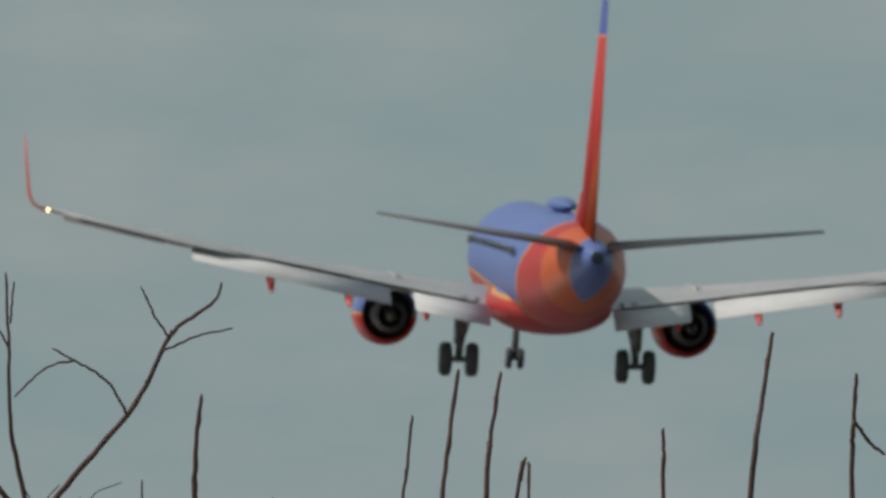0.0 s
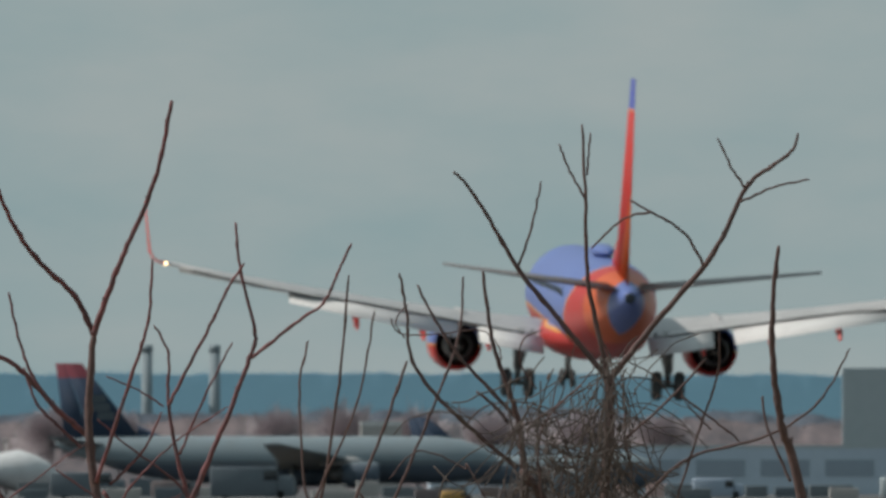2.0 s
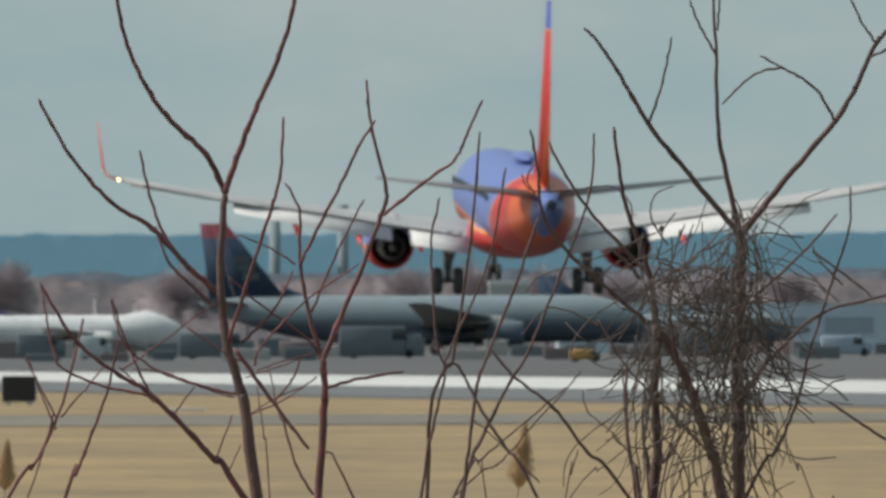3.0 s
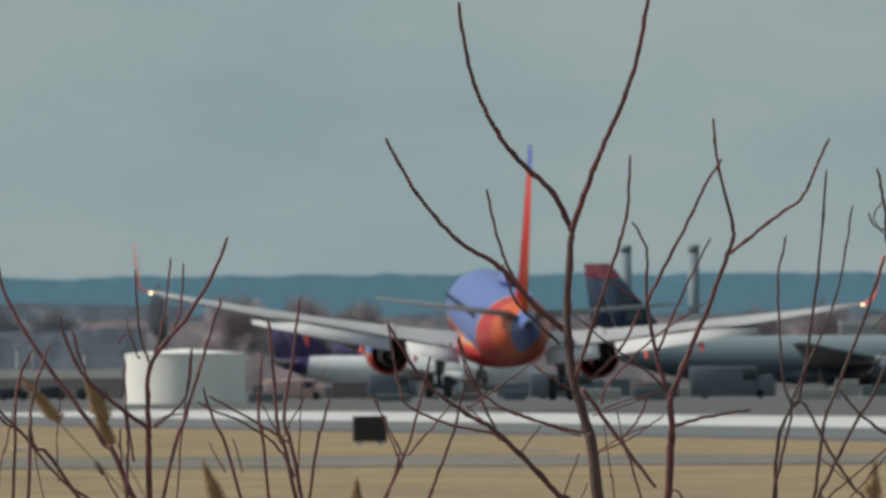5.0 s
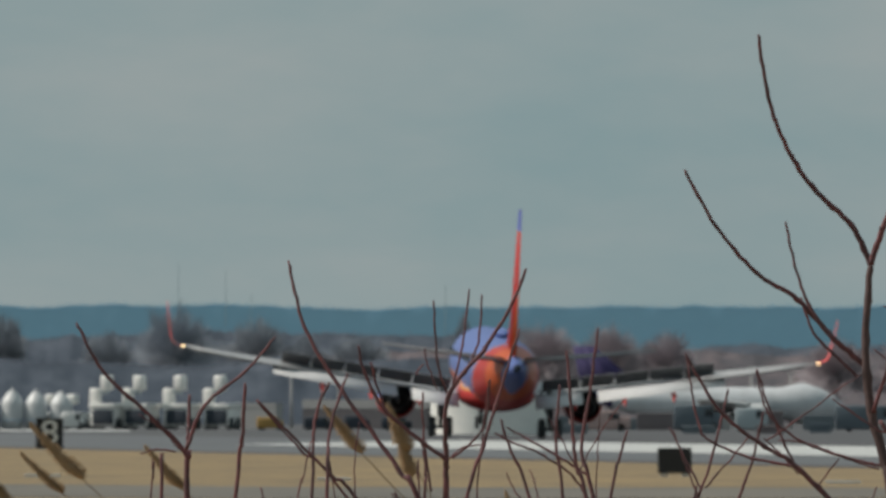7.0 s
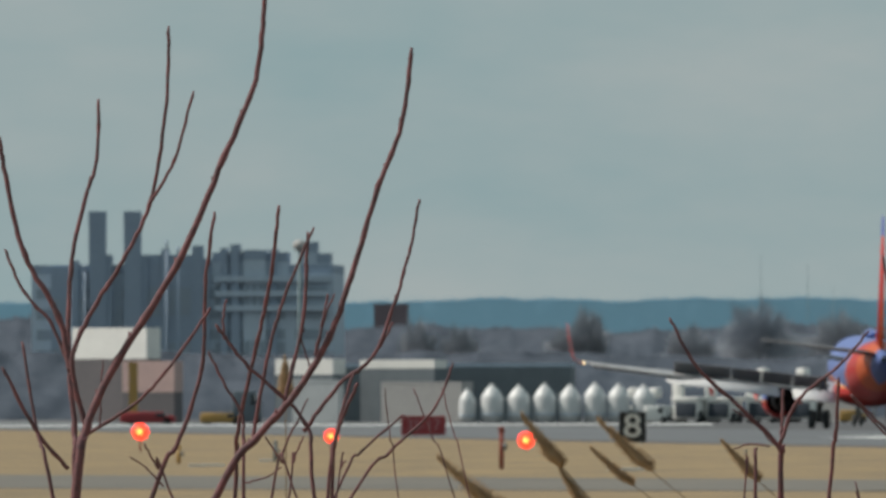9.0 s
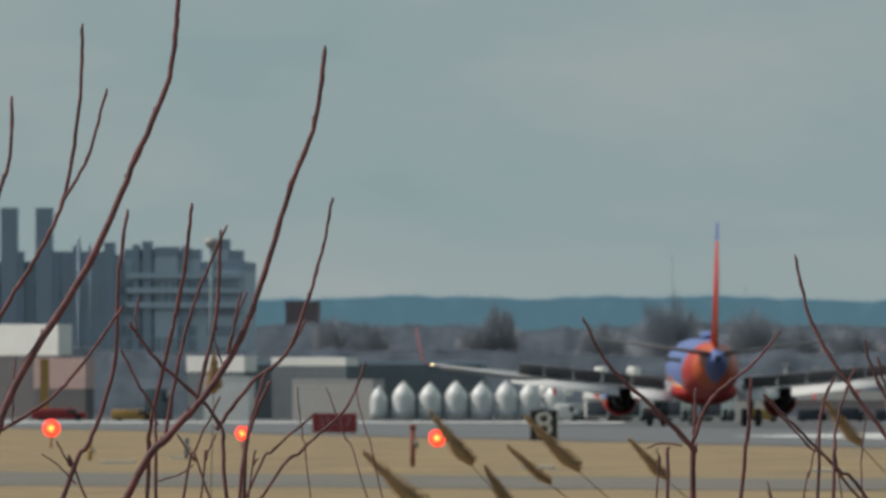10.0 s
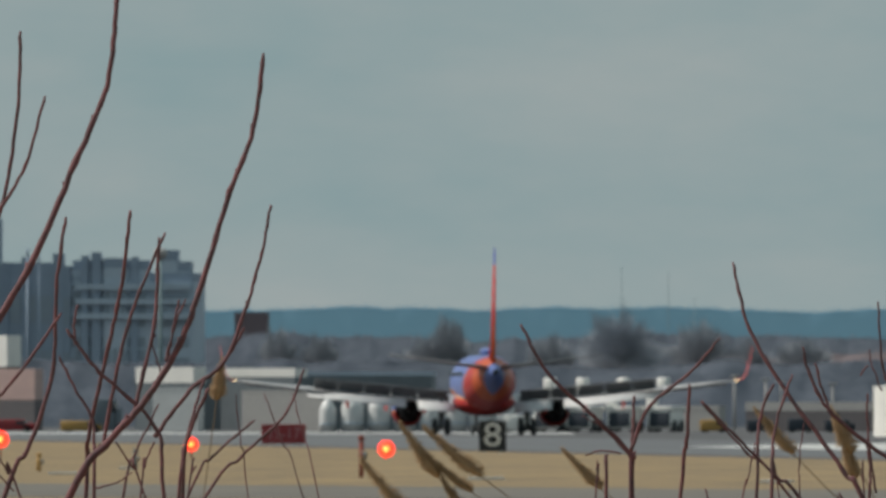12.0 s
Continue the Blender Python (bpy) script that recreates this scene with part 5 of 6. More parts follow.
limb(sh, [(-0.040, 1.703), (-0.060, 1.744), (-0.102, 1.786), (-0.132, 1.834), (-0.150, 1.888), (-0.159, 1.947)], 3.7, 1.9)
limb(sh, [(-0.040, 1.703), (-0.024, 1.750), (-0.007, 1.792), (0.017, 1.846), (0.032, 1.894), (0.042, 1.952)], 3.7, 2.2)
limb(sh, [(-0.042, 1.594), (-0.078, 1.624), (-0.117, 1.666), (-0.162, 1.696), (-0.204, 1.744), (-0.237, 1.804)], 3.7, 1.7)
limb(sh, [(-0.084, 1.629), (-0.105, 1.660), (-0.120, 1.702), (-0.130, 1.749)], 2.1, 1.4)
limb(sh, [(-0.037, 1.547), (-0.000, 1.660), (0.018, 1.720), (0.022, 1.784)], 2.4, 1.4)
limb(sh, [(0.061, 1.432), (0.065, 1.487), (0.063, 1.529)], 4.7, 3.6, True)
limb(sh, [(0.063, 1.528), (0.095, 1.601), (0.125, 1.679), (0.131, 1.708), (0.116, 1.768), (0.110, 1.823)], 3.4, 1.4)
limb(sh, [(0.127, 1.679), (0.167, 1.711), (0.203, 1.738), (0.218, 1.768), (0.233, 1.801)], 2.1, 1.4)
limb(sh, [(0.039, 1.628), (0.071, 1.690), (0.101, 1.750), (0.119, 1.780)], 2.1, 1.4)
limb(sh, [(0.062, 1.526), (0.048, 1.577), (0.039, 1.631), (0.039, 1.684), (0.024, 1.714)], 2.9, 1.1)
limb(sh, [(-0.030, 1.538), (0.006, 1.487), (0.048, 1.432)], 2.6, 1.9)
limb(sh, [(0.066, 1.496), (0.096, 1.505), (0.149, 1.514)], 2.1, 1.4)
limb(sh, [(-0.036, 1.720), (-0.032, 1.732), (-0.030, 1.738)], 1.1, 0.8)
limb(sh, [(-0.150, 1.517), (-0.114, 1.541), (-0.066, 1.577), (-0.045, 1.589)], 1.1, 0.8)
limb(sh, [(0.009, 1.481), (0.030, 1.505), (0.039, 1.529)], 1.3, 1.1)
limb(sh, [(0.051, 1.577), (0.077, 1.637), (0.107, 1.696)], 1.6, 1.1)
# its finer low twigs
# its finer low twigs
limb(sh, [(-0.116, 1.482), (-0.135, 1.502), (-0.153, 1.520)], 1.1, 0.8)
limb(sh, [(-0.031, 1.487), (-0.066, 1.498), (-0.105, 1.514), (-0.138, 1.517)], 1.1, 0.8)
limb(sh, [(-0.015, 1.468), (0.009, 1.484), (0.045, 1.500)], 0.9, 0.7)
limb(sh, [(-0.019, 1.508), (0.018, 1.520), (0.054, 1.535)], 0.8, 0.7)
limb(sh, [(0.018, 1.463), (0.011, 1.493), (0.006, 1.517)], 0.9, 0.7)
# its side shoots
limb(sh, [(-0.024, 1.384), (-0.054, 1.422), (-0.097, 1.469), (-0.126, 1.496), (-0.152, 1.511), (-0.195, 1.544), (-0.222, 1.583), (-0.235, 1.608)], 3.9, 1.5, True)
limb(sh, [(-0.122, 1.490), (-0.164, 1.498), (-0.209, 1.516), (-0.221, 1.532), (-0.229, 1.570), (-0.236, 1.610)], 1.7, 1.1)
limb(sh, [(-0.028, 1.490), (-0.054, 1.496), (-0.096, 1.509), (-0.126, 1.524), (-0.150, 1.550), (-0.161, 1.591)], 1.7, 1.1)
limb(sh, [(-0.118, 1.486), (-0.130, 1.512), (-0.151, 1.563), (-0.160, 1.593)], 1.6, 1.1)
limb(sh, [(-0.211, 1.381), (-0.199, 1.406), (-0.181, 1.452), (-0.164, 1.499), (-0.153, 1.548)], 2.2, 1.4, True)
limb(sh, [(-0.271, 1.381), (-0.245, 1.414), (-0.219, 1.465), (-0.198, 1.538), (-0.191, 1.572)], 2.2, 1.2, True)
limb(sh, [(-0.219, 1.465), (-0.237, 1.500), (-0.253, 1.531)], 1.2, 0.8)
limb(sh, [(-0.215, 1.467), (-0.189, 1.496), (-0.168, 1.523)], 1.2, 0.9)
limb(sh, [(-0.096, 1.469), (-0.073, 1.499)], 1.0, 0.8)
limb(sh, [(-0.053, 1.584), (-0.079, 1.609), (-0.100, 1.631), (-0.114, 1.669)], 2.0, 1.4)
limb(sh, [(-0.023, 1.545), (0.011, 1.579), (0.032, 1.622)], 1.8, 1.1)
limb(sh, [(0.059, 1.532), (0.044, 1.551), (-0.006, 1.588), (-0.036, 1.614)], 1.6, 0.9)
limb(sh, [(0.034, 1.628), (0.011, 1.643), (-0.027, 1.660)], 1.2, 0.8)
limb(sh, [(-0.009, 1.520), (-0.002, 1.541), (0.044, 1.588), (0.102, 1.628)], 1.5, 0.9)
limb(sh, [(-0.025, 1.525), (-0.041, 1.534), (-0.081, 1.562)], 1.4, 0.9)
limb(sh, [(-0.007, 1.515), (0.020, 1.525), (0.053, 1.532)], 0.9, 0.7)
limb(sh, [(-0.015, 1.469), (0.020, 1.483), (0.057, 1.509)], 1.0, 0.8)
limb(sh, [(0.052, 1.384), (0.035, 1.413), (0.019, 1.469)], 1.7, 1.2)
limb(sh, [(-0.050, 1.424), (-0.033, 1.469)], 1.1, 0.8)
limb(sh, [(-0.037, 1.409), (-0.024, 1.437)], 1.0, 0.7)
limb(sh, [(0.095, 1.380), (0.065, 1.430)], 1.4, 0.9, True)
limb(sh, [(0.005, 1.393), (-0.000, 1.447), (-0.007, 1.499)], 0.9, 0.7, True)
sh = shrub(0.577, 25.5, "tall leafless shrub wrapped in dead vine")
limb(sh, [(0.009, 1.375), (0.009, 1.455), (0.007, 1.531), (0.012, 1.605), (0.011, 1.663)], 7.5, 5.6, True)
limb(sh, [(0.011, 1.660), (-0.011, 1.764), (-0.014, 1.855), (-0.018, 1.935)], 3.5, 1.4)
limb(sh, [(-0.014, 1.854), (-0.029, 1.880), (-0.043, 1.913)], 1.6, 1.1)
limb(sh, [(-0.013, 1.880), (-0.011, 1.898), (-0.009, 1.925)], 1.3, 1.1)
limb(sh, [(0.010, 1.661), (-0.036, 1.715), (-0.085, 1.776), (-0.121, 1.837), (-0.144, 1.871), (-0.157, 1.883)], 3.8, 1.4)
limb(sh, [(-0.087, 1.779), (-0.072, 1.825), (-0.062, 1.873)], 1.6, 1.1)
limb(sh, [(0.014, 1.661), (0.062, 1.721), (0.123, 1.794), (0.160, 1.867), (0.190, 1.891), (0.209, 1.906), (0.216, 1.925)], 4.3, 1.4)
limb(sh, [(0.152, 1.850), (0.190, 1.867), (0.228, 1.875)], 1.6, 1.1)
limb(sh, [(0.159, 1.864), (0.142, 1.891), (0.128, 1.920)], 1.6, 1.1)
limb(sh, [(0.114, 1.782), (0.092, 1.818), (0.056, 1.840), (0.033, 1.853)], 1.9, 1.1)
limb(sh, [(0.057, 1.840), (0.025, 1.831), (-0.008, 1.800)], 1.6, 1.1)
limb(sh, [(-0.085, 1.375), (-0.079, 1.416), (-0.082, 1.486), (-0.079, 1.531), (-0.085, 1.605), (-0.097, 1.648), (-0.115, 1.703), (-0.125, 1.776)], 6.6, 1.9, True)
limb(sh, [(-0.088, 1.563), (-0.164, 1.630), (-0.201, 1.679), (-0.207, 1.728), (-0.215, 1.774)], 2.7, 1.4)
limb(sh, [(-0.085, 1.614), (-0.146, 1.679), (-0.176, 1.722), (-0.196, 1.761)], 2.4, 1.4)
limb(sh, [(-0.292, 1.376), (-0.270, 1.438), (-0.243, 1.493), (-0.220, 1.531), (-0.183, 1.618), (-0.152, 1.703), (-0.146, 1.770)], 2.4, 1.4, True)
limb(sh, [(-0.289, 1.376), (-0.283, 1.426), (-0.275, 1.493), (-0.262, 1.531), (-0.232, 1.606), (-0.207, 1.679)], 2.1, 1.7, True)
limb(sh, [(0.014, 1.484), (0.029, 1.509), (0.049, 1.530), (0.098, 1.574), (0.183, 1.598), (0.238, 1.635), (0.272, 1.693)], 2.7, 1.1)
limb(sh, [(0.031, 1.596), (0.080, 1.641), (0.116, 1.681)], 1.9, 1.1)
limb(sh, [(0.016, 1.375), (0.047, 1.424), (0.065, 1.461), (0.078, 1.498), (0.085, 1.530), (0.113, 1.617), (0.129, 1.666), (0.130, 1.711)], 2.1, 1.1, True)
limb(sh, [(0.089, 1.641), (0.122, 1.617), (0.153, 1.592)], 1.3, 1.1)
limb(sh, [(-0.007, 1.375), (-0.023, 1.431), (-0.041, 1.486), (-0.061, 1.531), (-0.061, 1.605), (-0.018, 1.654)], 1.6, 1.1, True)
limb(sh, [(0.017, 1.486), (0.030, 1.507), (0.040, 1.530), (0.031, 1.587), (0.028, 1.623)], 1.6, 1.1)
limb(sh, [(-0.225, 1.725), (-0.213, 1.708), (-0.170, 1.708), (-0.128, 1.712), (-0.109, 1.696), (-0.105, 1.679)], 0.9, 0.8)
limb(sh, [(-0.210, 1.703), (-0.219, 1.722), (-0.206, 1.740)], 0.9, 0.8)
limb(sh, [(-0.067, 1.648), (-0.085, 1.678), (-0.080, 1.703), (-0.060, 1.712)], 1.1, 0.8)
limb(sh, [(-0.097, 1.599), (-0.061, 1.620), (-0.024, 1.648), (0.000, 1.678)], 1.1, 0.8)
limb(sh, [(-0.146, 1.605), (-0.122, 1.630), (-0.073, 1.633), (-0.036, 1.617)], 1.1, 0.8)
limb(sh, [(-0.043, 1.531), (-0.033, 1.581), (-0.049, 1.630), (-0.039, 1.672)], 1.1, 0.8, True)
limb(sh, [(0.122, 1.605), (0.098, 1.629), (0.089, 1.647)], 1.1, 0.8)
limb(sh, [(-0.122, 1.531), (-0.146, 1.563), (-0.195, 1.581), (-0.226, 1.551)], 1.1, 0.8, True)
# its finer low twigs
limb(sh, [(-0.074, 1.413), (-0.060, 1.431), (-0.048, 1.455), (-0.029, 1.486)], 1.6, 1.1)
limb(sh, [(-0.111, 1.375), (-0.155, 1.425), (-0.191, 1.473), (-0.234, 1.507), (-0.258, 1.536)], 2.1, 1.4, True)
limb(sh, [(-0.301, 1.376), (-0.252, 1.412), (-0.215, 1.453), (-0.179, 1.491), (-0.161, 1.514)], 1.1, 0.8, True)
limb(sh, [(-0.103, 1.375), (-0.112, 1.437), (-0.117, 1.520)], 1.6, 1.1, True)
limb(sh, [(-0.089, 1.375), (-0.093, 1.425), (-0.095, 1.468)], 1.3, 1.1, True)
limb(sh, [(-0.111, 1.425), (-0.130, 1.448), (-0.154, 1.468), (-0.160, 1.492)], 0.8, 0.7)
limb(sh, [(-0.173, 1.377), (-0.142, 1.406), (-0.109, 1.431)], 0.8, 0.7, True)
limb(sh, [(-0.207, 1.392), (-0.246, 1.432), (-0.278, 1.461)], 0.8, 0.7)
limb(sh, [(-0.265, 1.377), (-0.269, 1.404), (-0.278, 1.423)], 0.8, 0.7, True)
limb(sh, [(-0.014, 1.436), (-0.032, 1.460), (-0.063, 1.479)], 0.8, 0.7)
limb(sh, [(0.089, 1.375), (0.072, 1.406), (0.058, 1.440)], 0.8, 0.7, True)
limb(sh, [(-0.179, 1.377), (-0.173, 1.401), (-0.165, 1.428)], 0.8, 0.7, True)
limb(sh, [(0.169, 1.436), (0.139, 1.456), (0.105, 1.479)], 1.9, 1.4)
limb(sh, [(-0.042, 1.443), (-0.035, 1.486), (-0.039, 1.522)], 0.8, 0.7)
limb(sh, [(0.032, 1.473), (0.044, 1.510), (0.041, 1.540)], 0.8, 0.7)
limb(sh, [(0.020, 1.486), (0.047, 1.461), (0.050, 1.424)], 0.8, 0.7)
limb(sh, [(-0.010, 1.375), (-0.021, 1.422), (-0.038, 1.478), (-0.060, 1.530), (-0.083, 1.561)], 6.9, 4.6, True)
limb(sh, [(-0.099, 1.375), (-0.102, 1.392), (-0.112, 1.443), (-0.112, 1.522)], 3.0, 1.6, True)
limb(sh, [(-0.084, 1.383), (-0.093, 1.426), (-0.095, 1.470)], 2.4, 1.5, True)
limb(sh, [(-0.074, 1.413), (-0.060, 1.426)], 2.0, 1.2)
limb(sh, [(-0.301, 1.376), (-0.269, 1.418), (-0.238, 1.444), (-0.177, 1.496)], 1.6, 0.9, True)
limb(sh, [(-0.098, 1.613), (-0.112, 1.630), (-0.132, 1.645)], 2.4, 1.4)
sh = shrub(0.273, 24.5, "group of thin leafless upright stems")
limb(sh, [(-0.034, 1.383), (-0.030, 1.478), (-0.016, 1.516), (-0.006, 1.532), (0.012, 1.651), (0.022, 1.763)], 2.3, 1.3, True)
limb(sh, [(-0.040, 1.383), (-0.028, 1.454), (-0.016, 1.507), (-0.012, 1.532), (0.030, 1.627), (0.049, 1.726)], 1.8, 1.1, True)
limb(sh, [(0.080, 1.382), (0.048, 1.433), (0.022, 1.475), (-0.001, 1.519), (-0.021, 1.532), (-0.029, 1.639), (-0.020, 1.695)], 1.8, 1.3, True)
sh = shrub(0.830, 23.5, "leafless thicket of stout upright stems")
limb(sh, [(-0.096, 1.531), (-0.115, 1.600), (-0.124, 1.662), (-0.125, 1.724), (-0.119, 1.784)], 5.4, 2.1, True)
limb(sh, [(-0.107, 1.549), (-0.129, 1.600), (-0.135, 1.634)], 1.7, 1.3)
limb(sh, [(0.011, 1.531), (0.051, 1.588), (0.076, 1.650), (0.085, 1.706), (0.091, 1.764)], 2.5, 1.6, True)
limb(sh, [(0.011, 1.531), (0.014, 1.600), (0.023, 1.647)], 1.7, 1.3, True)
limb(sh, [(0.027, 1.531), (0.022, 1.577), (0.018, 1.614)], 1.5, 1.3, True)
limb(sh, [(0.123, 1.531), (0.118, 1.633), (0.127, 1.734), (0.137, 1.810)], 3.0, 2.3, True)
sh = shrub(1.174, 23.5, "row of bare pruned-looking upright shoots")
limb(sh, [(-0.179, 1.682), (-0.175, 1.739), (-0.165, 1.808)], 3.2, 2.1, True)
limb(sh, [(-0.149, 1.682), (-0.145, 1.700), (-0.140, 1.723)], 2.2, 1.8, True)
limb(sh, [(-0.003, 1.682), (-0.002, 1.717), (-0.003, 1.752)], 2.5, 1.8, True)
limb(sh, [(0.084, 1.683), (0.095, 1.774), (0.106, 1.849)], 3.5, 2.1, True)
limb(sh, [(0.186, 1.683), (0.187, 1.752), (0.190, 1.808)], 3.0, 2.1, True)
limb(sh, [(0.188, 1.760), (0.202, 1.741), (0.218, 1.727)], 2.0, 1.8)
limb(sh, [(-0.137, 1.682), (-0.137, 1.691)], 1.7, 1.6, True)


# dead vine hanging in the tall shrub
def vine_tangle(x, y, z, wide, tall, count, seed):
    rnd = random.Random(seed)
    thing = holder("dead_vine", pose(x, y, 0), "tangle of thin dead vine hanging in a bare shrub", "vine")
    for k in range(6):
        bm = bmesh.new()
        for i in range(count // 6):
            p = Vector((rnd.gauss(0, 0.42) * wide, rnd.uniform(-0.1, 0.1), z + tall * rnd.betavariate(1.3, 1.2)))
            a = rnd.gauss(-1.57, 0.7) if rnd.random() < 0.75 else rnd.uniform(0, 6.28)
            pts = [p]
            turn = rnd.uniform(-0.14, 0.14)
            for j in range(rnd.randint(3, 8)):
                a += turn + rnd.uniform(-0.5, 0.5)
                p = p + Vector((math.cos(a) * 0.016, rnd.uniform(-0.01, 0.01), math.sin(a) * 0.016 - 0.004))
                pts.append(p)
            r = rnd.uniform(0.45, 0.95) * 0.001
            tube(bm, curve_through(pts, 3), [r] * ((len(pts) - 1) * 3 + 1), 5)
        tagged(part("vine_strand", bm, M_VINE, thing), kind="stuff")
    bm = bmesh.new()
    for i in range(8):
        p = Vector((rnd.gauss(0, 0.36) * wide, rnd.uniform(-0.1, 0.1), z + tall * rnd.random()))
        s = rnd.uniform(0.0012, 0.003)
        made = bmesh.ops.create_icosphere(bm, subdivisions=1, radius=s, matrix=Matrix.Translation(p) @ Matrix.Diagonal((1, 0.6, 1.6, 1)))
        for v in made["verts"]:
            v.co += noise.noise_vector(v.co * 300) * s * 0.5
    tagged(part("dead_leaf_clump", bm, M_VINE, thing), kind="stuff")
    return thing


vine_tangle(0.585, 25.45, 1.46, 0.046, 0.25, 120, 21)
vine_tangle(0.588, 25.46, 1.50, 0.020, 0.18, 90, 24)
vine_tangle(0.495, 25.46, 1.48, 0.016, 0.14, 36, 25)
vine_tangle(0.505, 25.40, 1.45, 0.040, 0.22, 66, 22)
vine_tangle(0.555, 25.42, 1.37, 0.10, 0.13, 36, 23)


# ---- reeds ----
def reed(x, y, z_tip, lean, plume, seed, label):
    rnd = random.Random(seed)
    thing = holder("reed", pose(x, y, 0), label, "reed", "dry reeds before the stand")
    tip = Vector((0, 0, z_tip))
    foot = Vector((lean * 1.5, rnd.uniform(-0.1, 0.1), 0))
    neck = tip + Vector((lean * plume * 1.15, 0, -plume))
    bm = bmesh.new()
    pts = curve_through([foot, foot.lerp(neck, 0.6) + Vector((lean * 0.12, 0, 0)), neck, tip], 6)
    tube(bm, pts, [0.0030 * (1 - 0.7 * i / len(pts)) for i in range(len(pts))], 6)
    part("stalk", bm, M_STALK, thing)
    bm = bmesh.new()
    rings = []
    for k in range(9):
        f = k / 8
        p = tip.lerp(neck, f) + Vector((lean * plume * 0.04 * math.sin(f * 6), 0, 0))
        w = plume * 0.165 * max(0.05, min(f ** 0.8, (1.04 - f) * 5))
        rings.append([(p.x + w * math.cos(a) * (1 + 0.3 * noise.noise((a * 2, f * 5, seed))), p.y + w * math.sin(a), p.z) for a in (2 * math.pi * j / 12 for j in range(12))])
    loft(bm, rings)
    for i in range(800):
        f = rnd.random() ** 0.85
        p = tip.lerp(neck, f)
        w = plume * 0.235 * max(0.1, min(f ** 0.8, (1.06 - f) * 5))
        d = Vector((rnd.uniform(-1, 1) - lean * 0.2, rnd.uniform(-1, 1), 0)) * w
        q = p + d + Vector((0, 0, plume * rnd.uniform(0.03, 0.14)))
        pipe(bm, p, q, 0.0005, 0.0010, 3)
        pipe(bm, q, q + (q - p) * 0.35 + Vector((0, 0, -plume * 0.05)), 0.0011, 0.0004, 3)
    part("plume", bm, M_PLUME, thing, "feathery brown seed plume")
    return thing


SWAY = (0.0, 4.0, 8.0, 8.5, 9.0, 9.5, 10.0, 10.5, 11.0, 11.5, 12.0)
swaying = []
# each reed with its bend at the times of SWAY, in steps of 0.08 degree
for x, z, lean, plume, bend in (
        (-2.731, 1.510, 0.74, 0.147, (15, 30, 20, 18, 14, 0, 10, 30, 32, 36, 44)),
        (-2.473, 1.498, 0.95, 0.150, (15, 30, 20, 12, -2, 0, 22, 4, 10, 25, -45)),
        (-2.497, 1.414, 1.03, 0.108, (15, 30, 20, 12, 0, 0, 8, 6, 20, 40, -30)),
        (-2.129, 1.434, 0.87, 0.117, (15, 30, 20, 14, 10, 0, 4, 14, 18, 26, -14)),
        (-1.568, 1.551, 0.78, 0.130, (0, 10, 10, 6, 0, 0, 10, 14, 20, 26, -8)),
        (-2.754, 1.396, 0.80, 0.184, (-85, -60, -75, -81, -100, -103, -78, -93, -59, -44, 0)),
        (-3.165, 1.701, -0.12, 0.117, (-85, -60, -75, -81, -100, -103, -78, -93, -59, -44, 0)),
        (-2.589, 1.352, 0.60, 0.117, (15, 40, 25, 19, 0, -3, 22, 7, 20, 30, 40))):
    swaying.append((reed(x, 70, z, lean, plume, len(swaying) + 1, "dry brown reed with a feathery seed head"), bend))
for x, z, lean, plume in ((-1.360, 1.557, 0.42, 0.134), (-1.008, 1.297, 0.35, 0.134), (-0.551, 1.245, -0.05, 0.142), (0.986, 1.287, -0.1, 0.184), (-1.325, 1.467, 0.3, 0.117)):
    reed(x, 70, z, lean, plume, round(100 * z), "dry brown reed with a feathery seed head")


# ---- what moves ----
def flown(u, v, d, pitch, bank, heading, sink=0.0):
    """The pose of the landing airplane by the foot of its wheels."""
    p = spot(u, d)
    return pose(p.x, p.y, height(v, d) - sink, 0, 0, heading) @ pose(0, 0, 0, pitch, 0, 0) @ pose(0, 0, 0, 0, bank, 0)


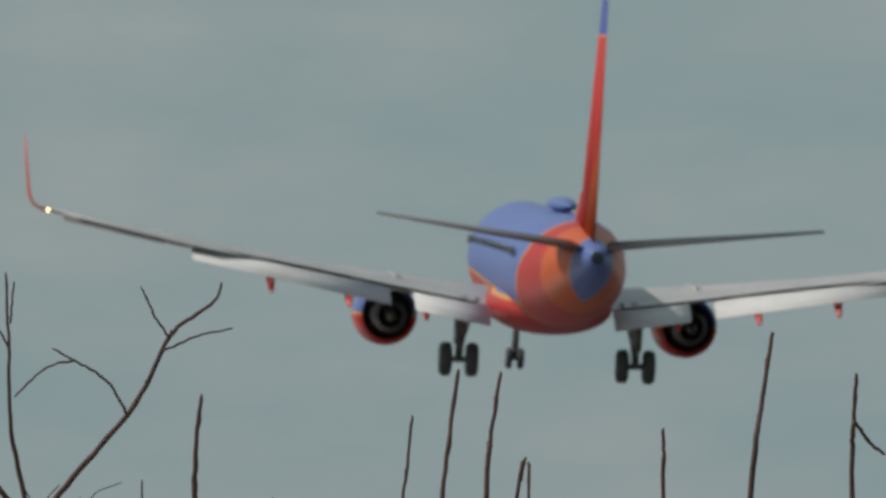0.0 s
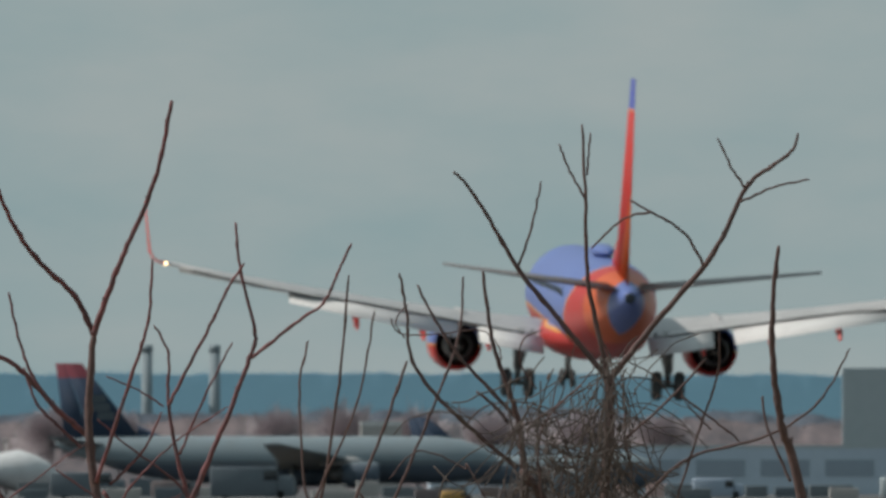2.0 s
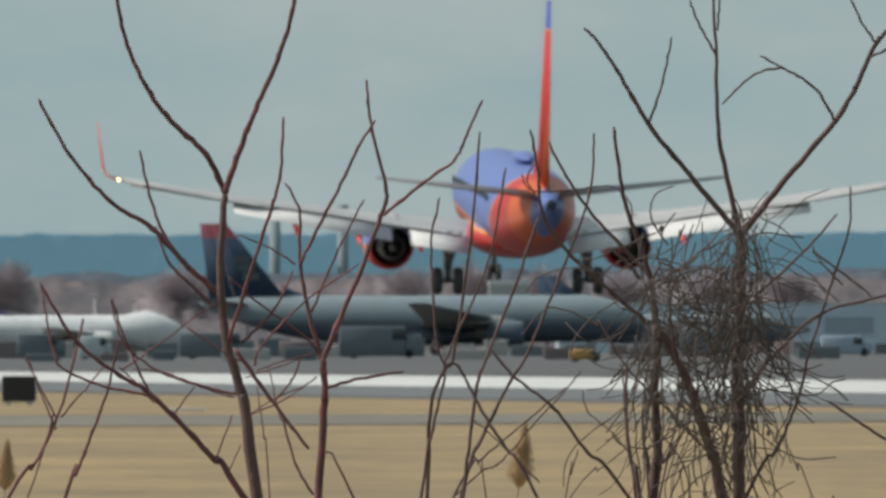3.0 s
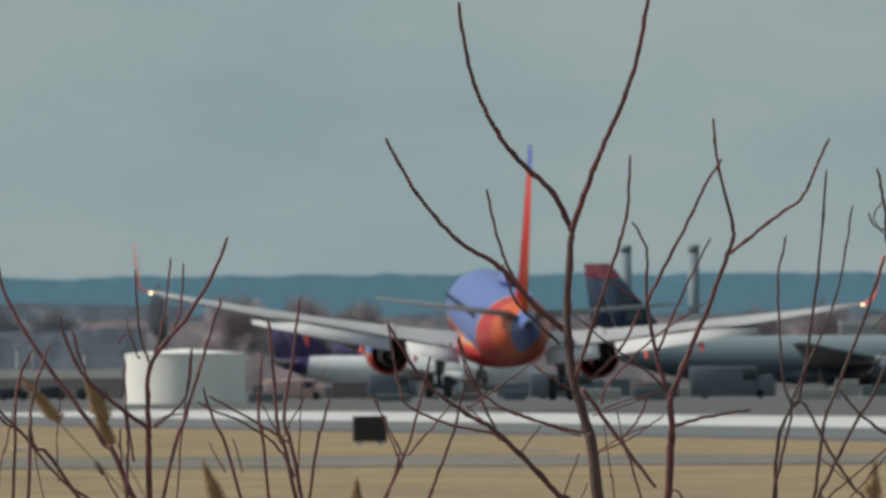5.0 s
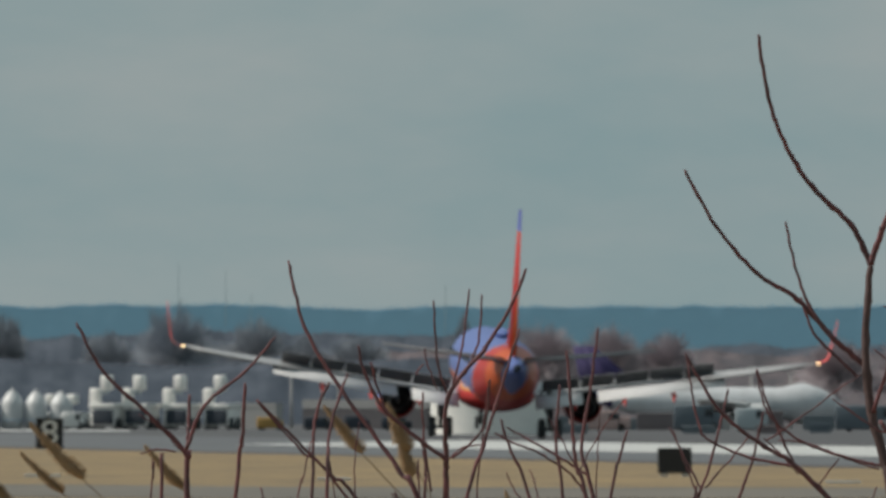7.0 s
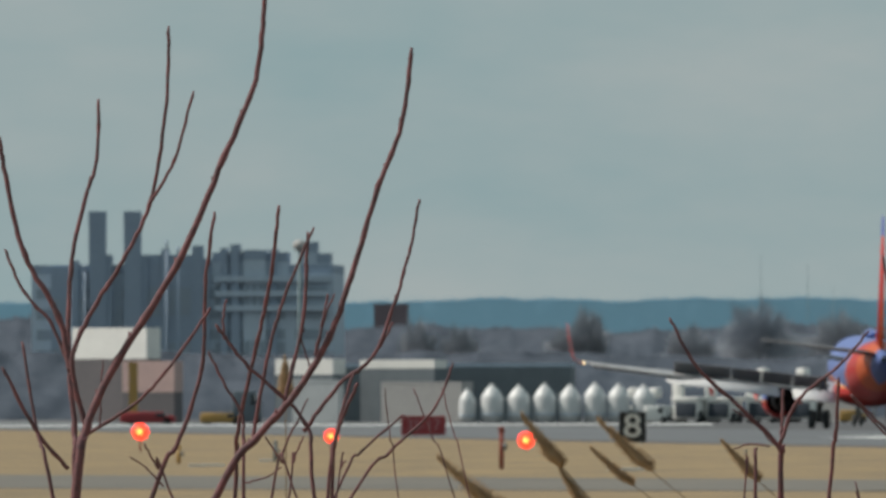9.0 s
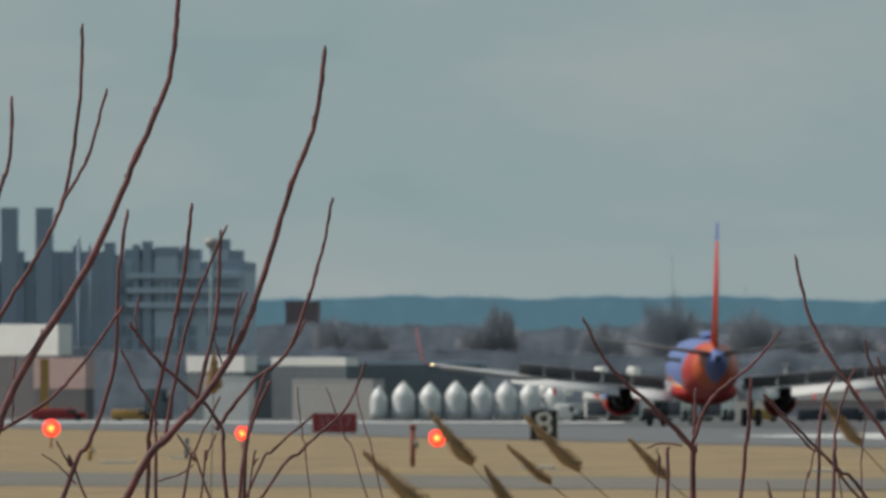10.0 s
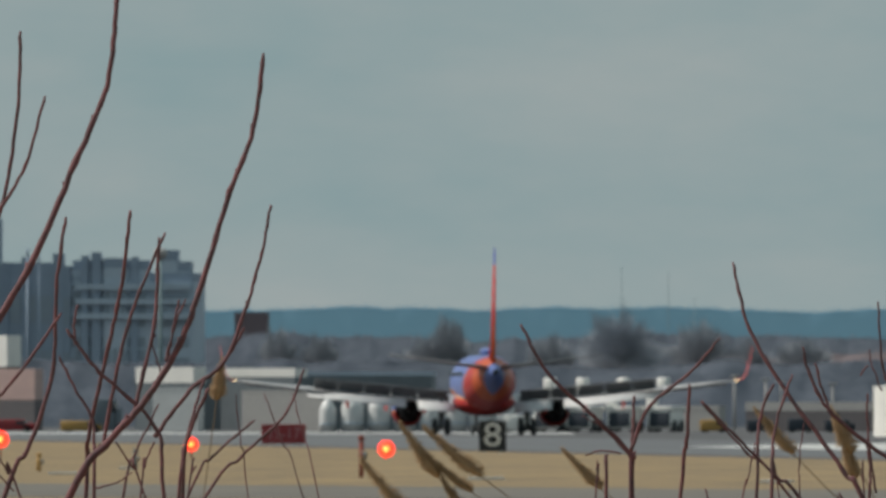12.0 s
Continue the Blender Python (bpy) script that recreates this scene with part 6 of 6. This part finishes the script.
def motions():
    walk(landing_jet, [
        (0, flown(3373, -153.5, 776, 2.3, 2.2, 2.3)),
        (0.5, flown(3114, -59.2, 810, 2.3, 1.0, 2.4)),
        (1, flown(2869, 22.8, 844, 2.2, 0.6, 2.6)),
        (1.5, flown(2643, 89.1, 879, 2.2, 0.1, 2.9)),
        (2, flown(2437, 149.6, 913, 2.3, 1.3, 3.2)),
        (2.5, flown(2242, 185.9, 947, 2.6, 0.5, 3.5)),
        (3, flown(2078, 214.5, 982, 2.8, 0.1, 3.8)),
        (3.2, flown(2008, 227.3, 995, 2.9, -0.4, 3.9)),
        (4.8, flown(1486, 325.1, 1105, 3.2, 1.3, 4.2)),
        (5, flown(1425, 327.0, 1118, 3.2, 1.2, 4.3)),
        (5.5, flown(1281, 337.9, 1153, 3.2, 2.5, 4.35)),
        (6, flown(1144, 334.9, 1187, 3.0, 2.7, 4.4)),
        (6.5, flown(1009, 340.8, 1221, 2.6, 3.2, 4.4)),
        (6.7, flown(961, 341.4, 1235, 2.4, 2.5, 4.4)),
        (7.5, flown(738, 339.2, 1290, 2.2, 1.0, 4.4, 0.12)),
        (8.3, flown(619, 337.2, 1345, 1.0, 0.3, 4.4, 0.2)),
        (8.6, flown(566, 336.4, 1365, 0.8, 0.2, 4.4, 0.2)),
        (9, flown(506, 335.5, 1392, 0.6, 0.2, 4.4, 0.2)),
        (9.5, flown(438, 334.4, 1427, 0.4, 0.2, 4.4, 0.2)),
        (10, flown(372, 333.3, 1461, 0.2, 0.1, 4.4, 0.2)),
        (10.5, flown(303, 332.3, 1495, 0.1, 0.1, 4.45, 0.2)),
        (11, flown(222, 331.3, 1530, 0, 0, 4.5, 0.2)),
        (11.5, flown(148, 330.4, 1564, 0, 0, 4.5, 0.2)),
        (12, flown(73, 329.5, 1598, 0, 0, 4.5, 0.2)),
    ])
    # the wings lose their lift on the ground and sink about their roots; the legs take up the weight
    for wing in [o for o in landing_jet.children if o.name.startswith("wing") and not o.name.startswith("wing_")]:
        side = 1 if sum(v.co.x for v in wing.data.vertices) > 0 else -1
        root = Matrix.Translation((side * 1.9, 0, 2.5))
        walk(wing, [(t, root @ pose(0, 0, 0, 0, side * a, 0) @ root.inverted()) for t, a in ((0.0, 0.0), (5.6, 0.0), (6.7, 0.8), (8.3, 2.6), (9.5, 3.4), (12.0, 3.9))])
        for panel in [o for o in wing.children if o.name.startswith("spoiler")]:
            a, b = panel.data.vertices[0].co.copy(), panel.data.vertices[4].co.copy()
            axis = (b - a).normalized() * side
            hinge = Matrix.Translation(a)
            walk(panel, [(t, hinge @ Matrix.Rotation(radians(-g), 4, axis) @ hinge.inverted()) for t, g in ((0.0, 0), (6.4, 0), (7.2, 48), (12.0, 48))])
    for leg in [o for o in landing_jet.children if o.name.startswith(("main_gear", "nose_gear"))]:
        walk(leg, [(t, pose(0, 0, z)) for t, z in ((0.0, 0.0), (6.3, 0.0), (8.0, 0.2), (12.0, 0.2))])
    # the reeds bend to the wind
    for stem, bend in swaying:
        m = stem.matrix_world.copy()
        walk(stem, [(t, m @ pose(0, 0, 0, 0, 0.08 * b, 0)) for t, b in zip(SWAY, bend)])
    walk(taxi_jet, [(t, pose(spot(u, 1960).x, spot(u, 1960).y, 0, 0, 0, -90)) for t, u in ((0.0, 1847), (12.0, 2195))])


motions()
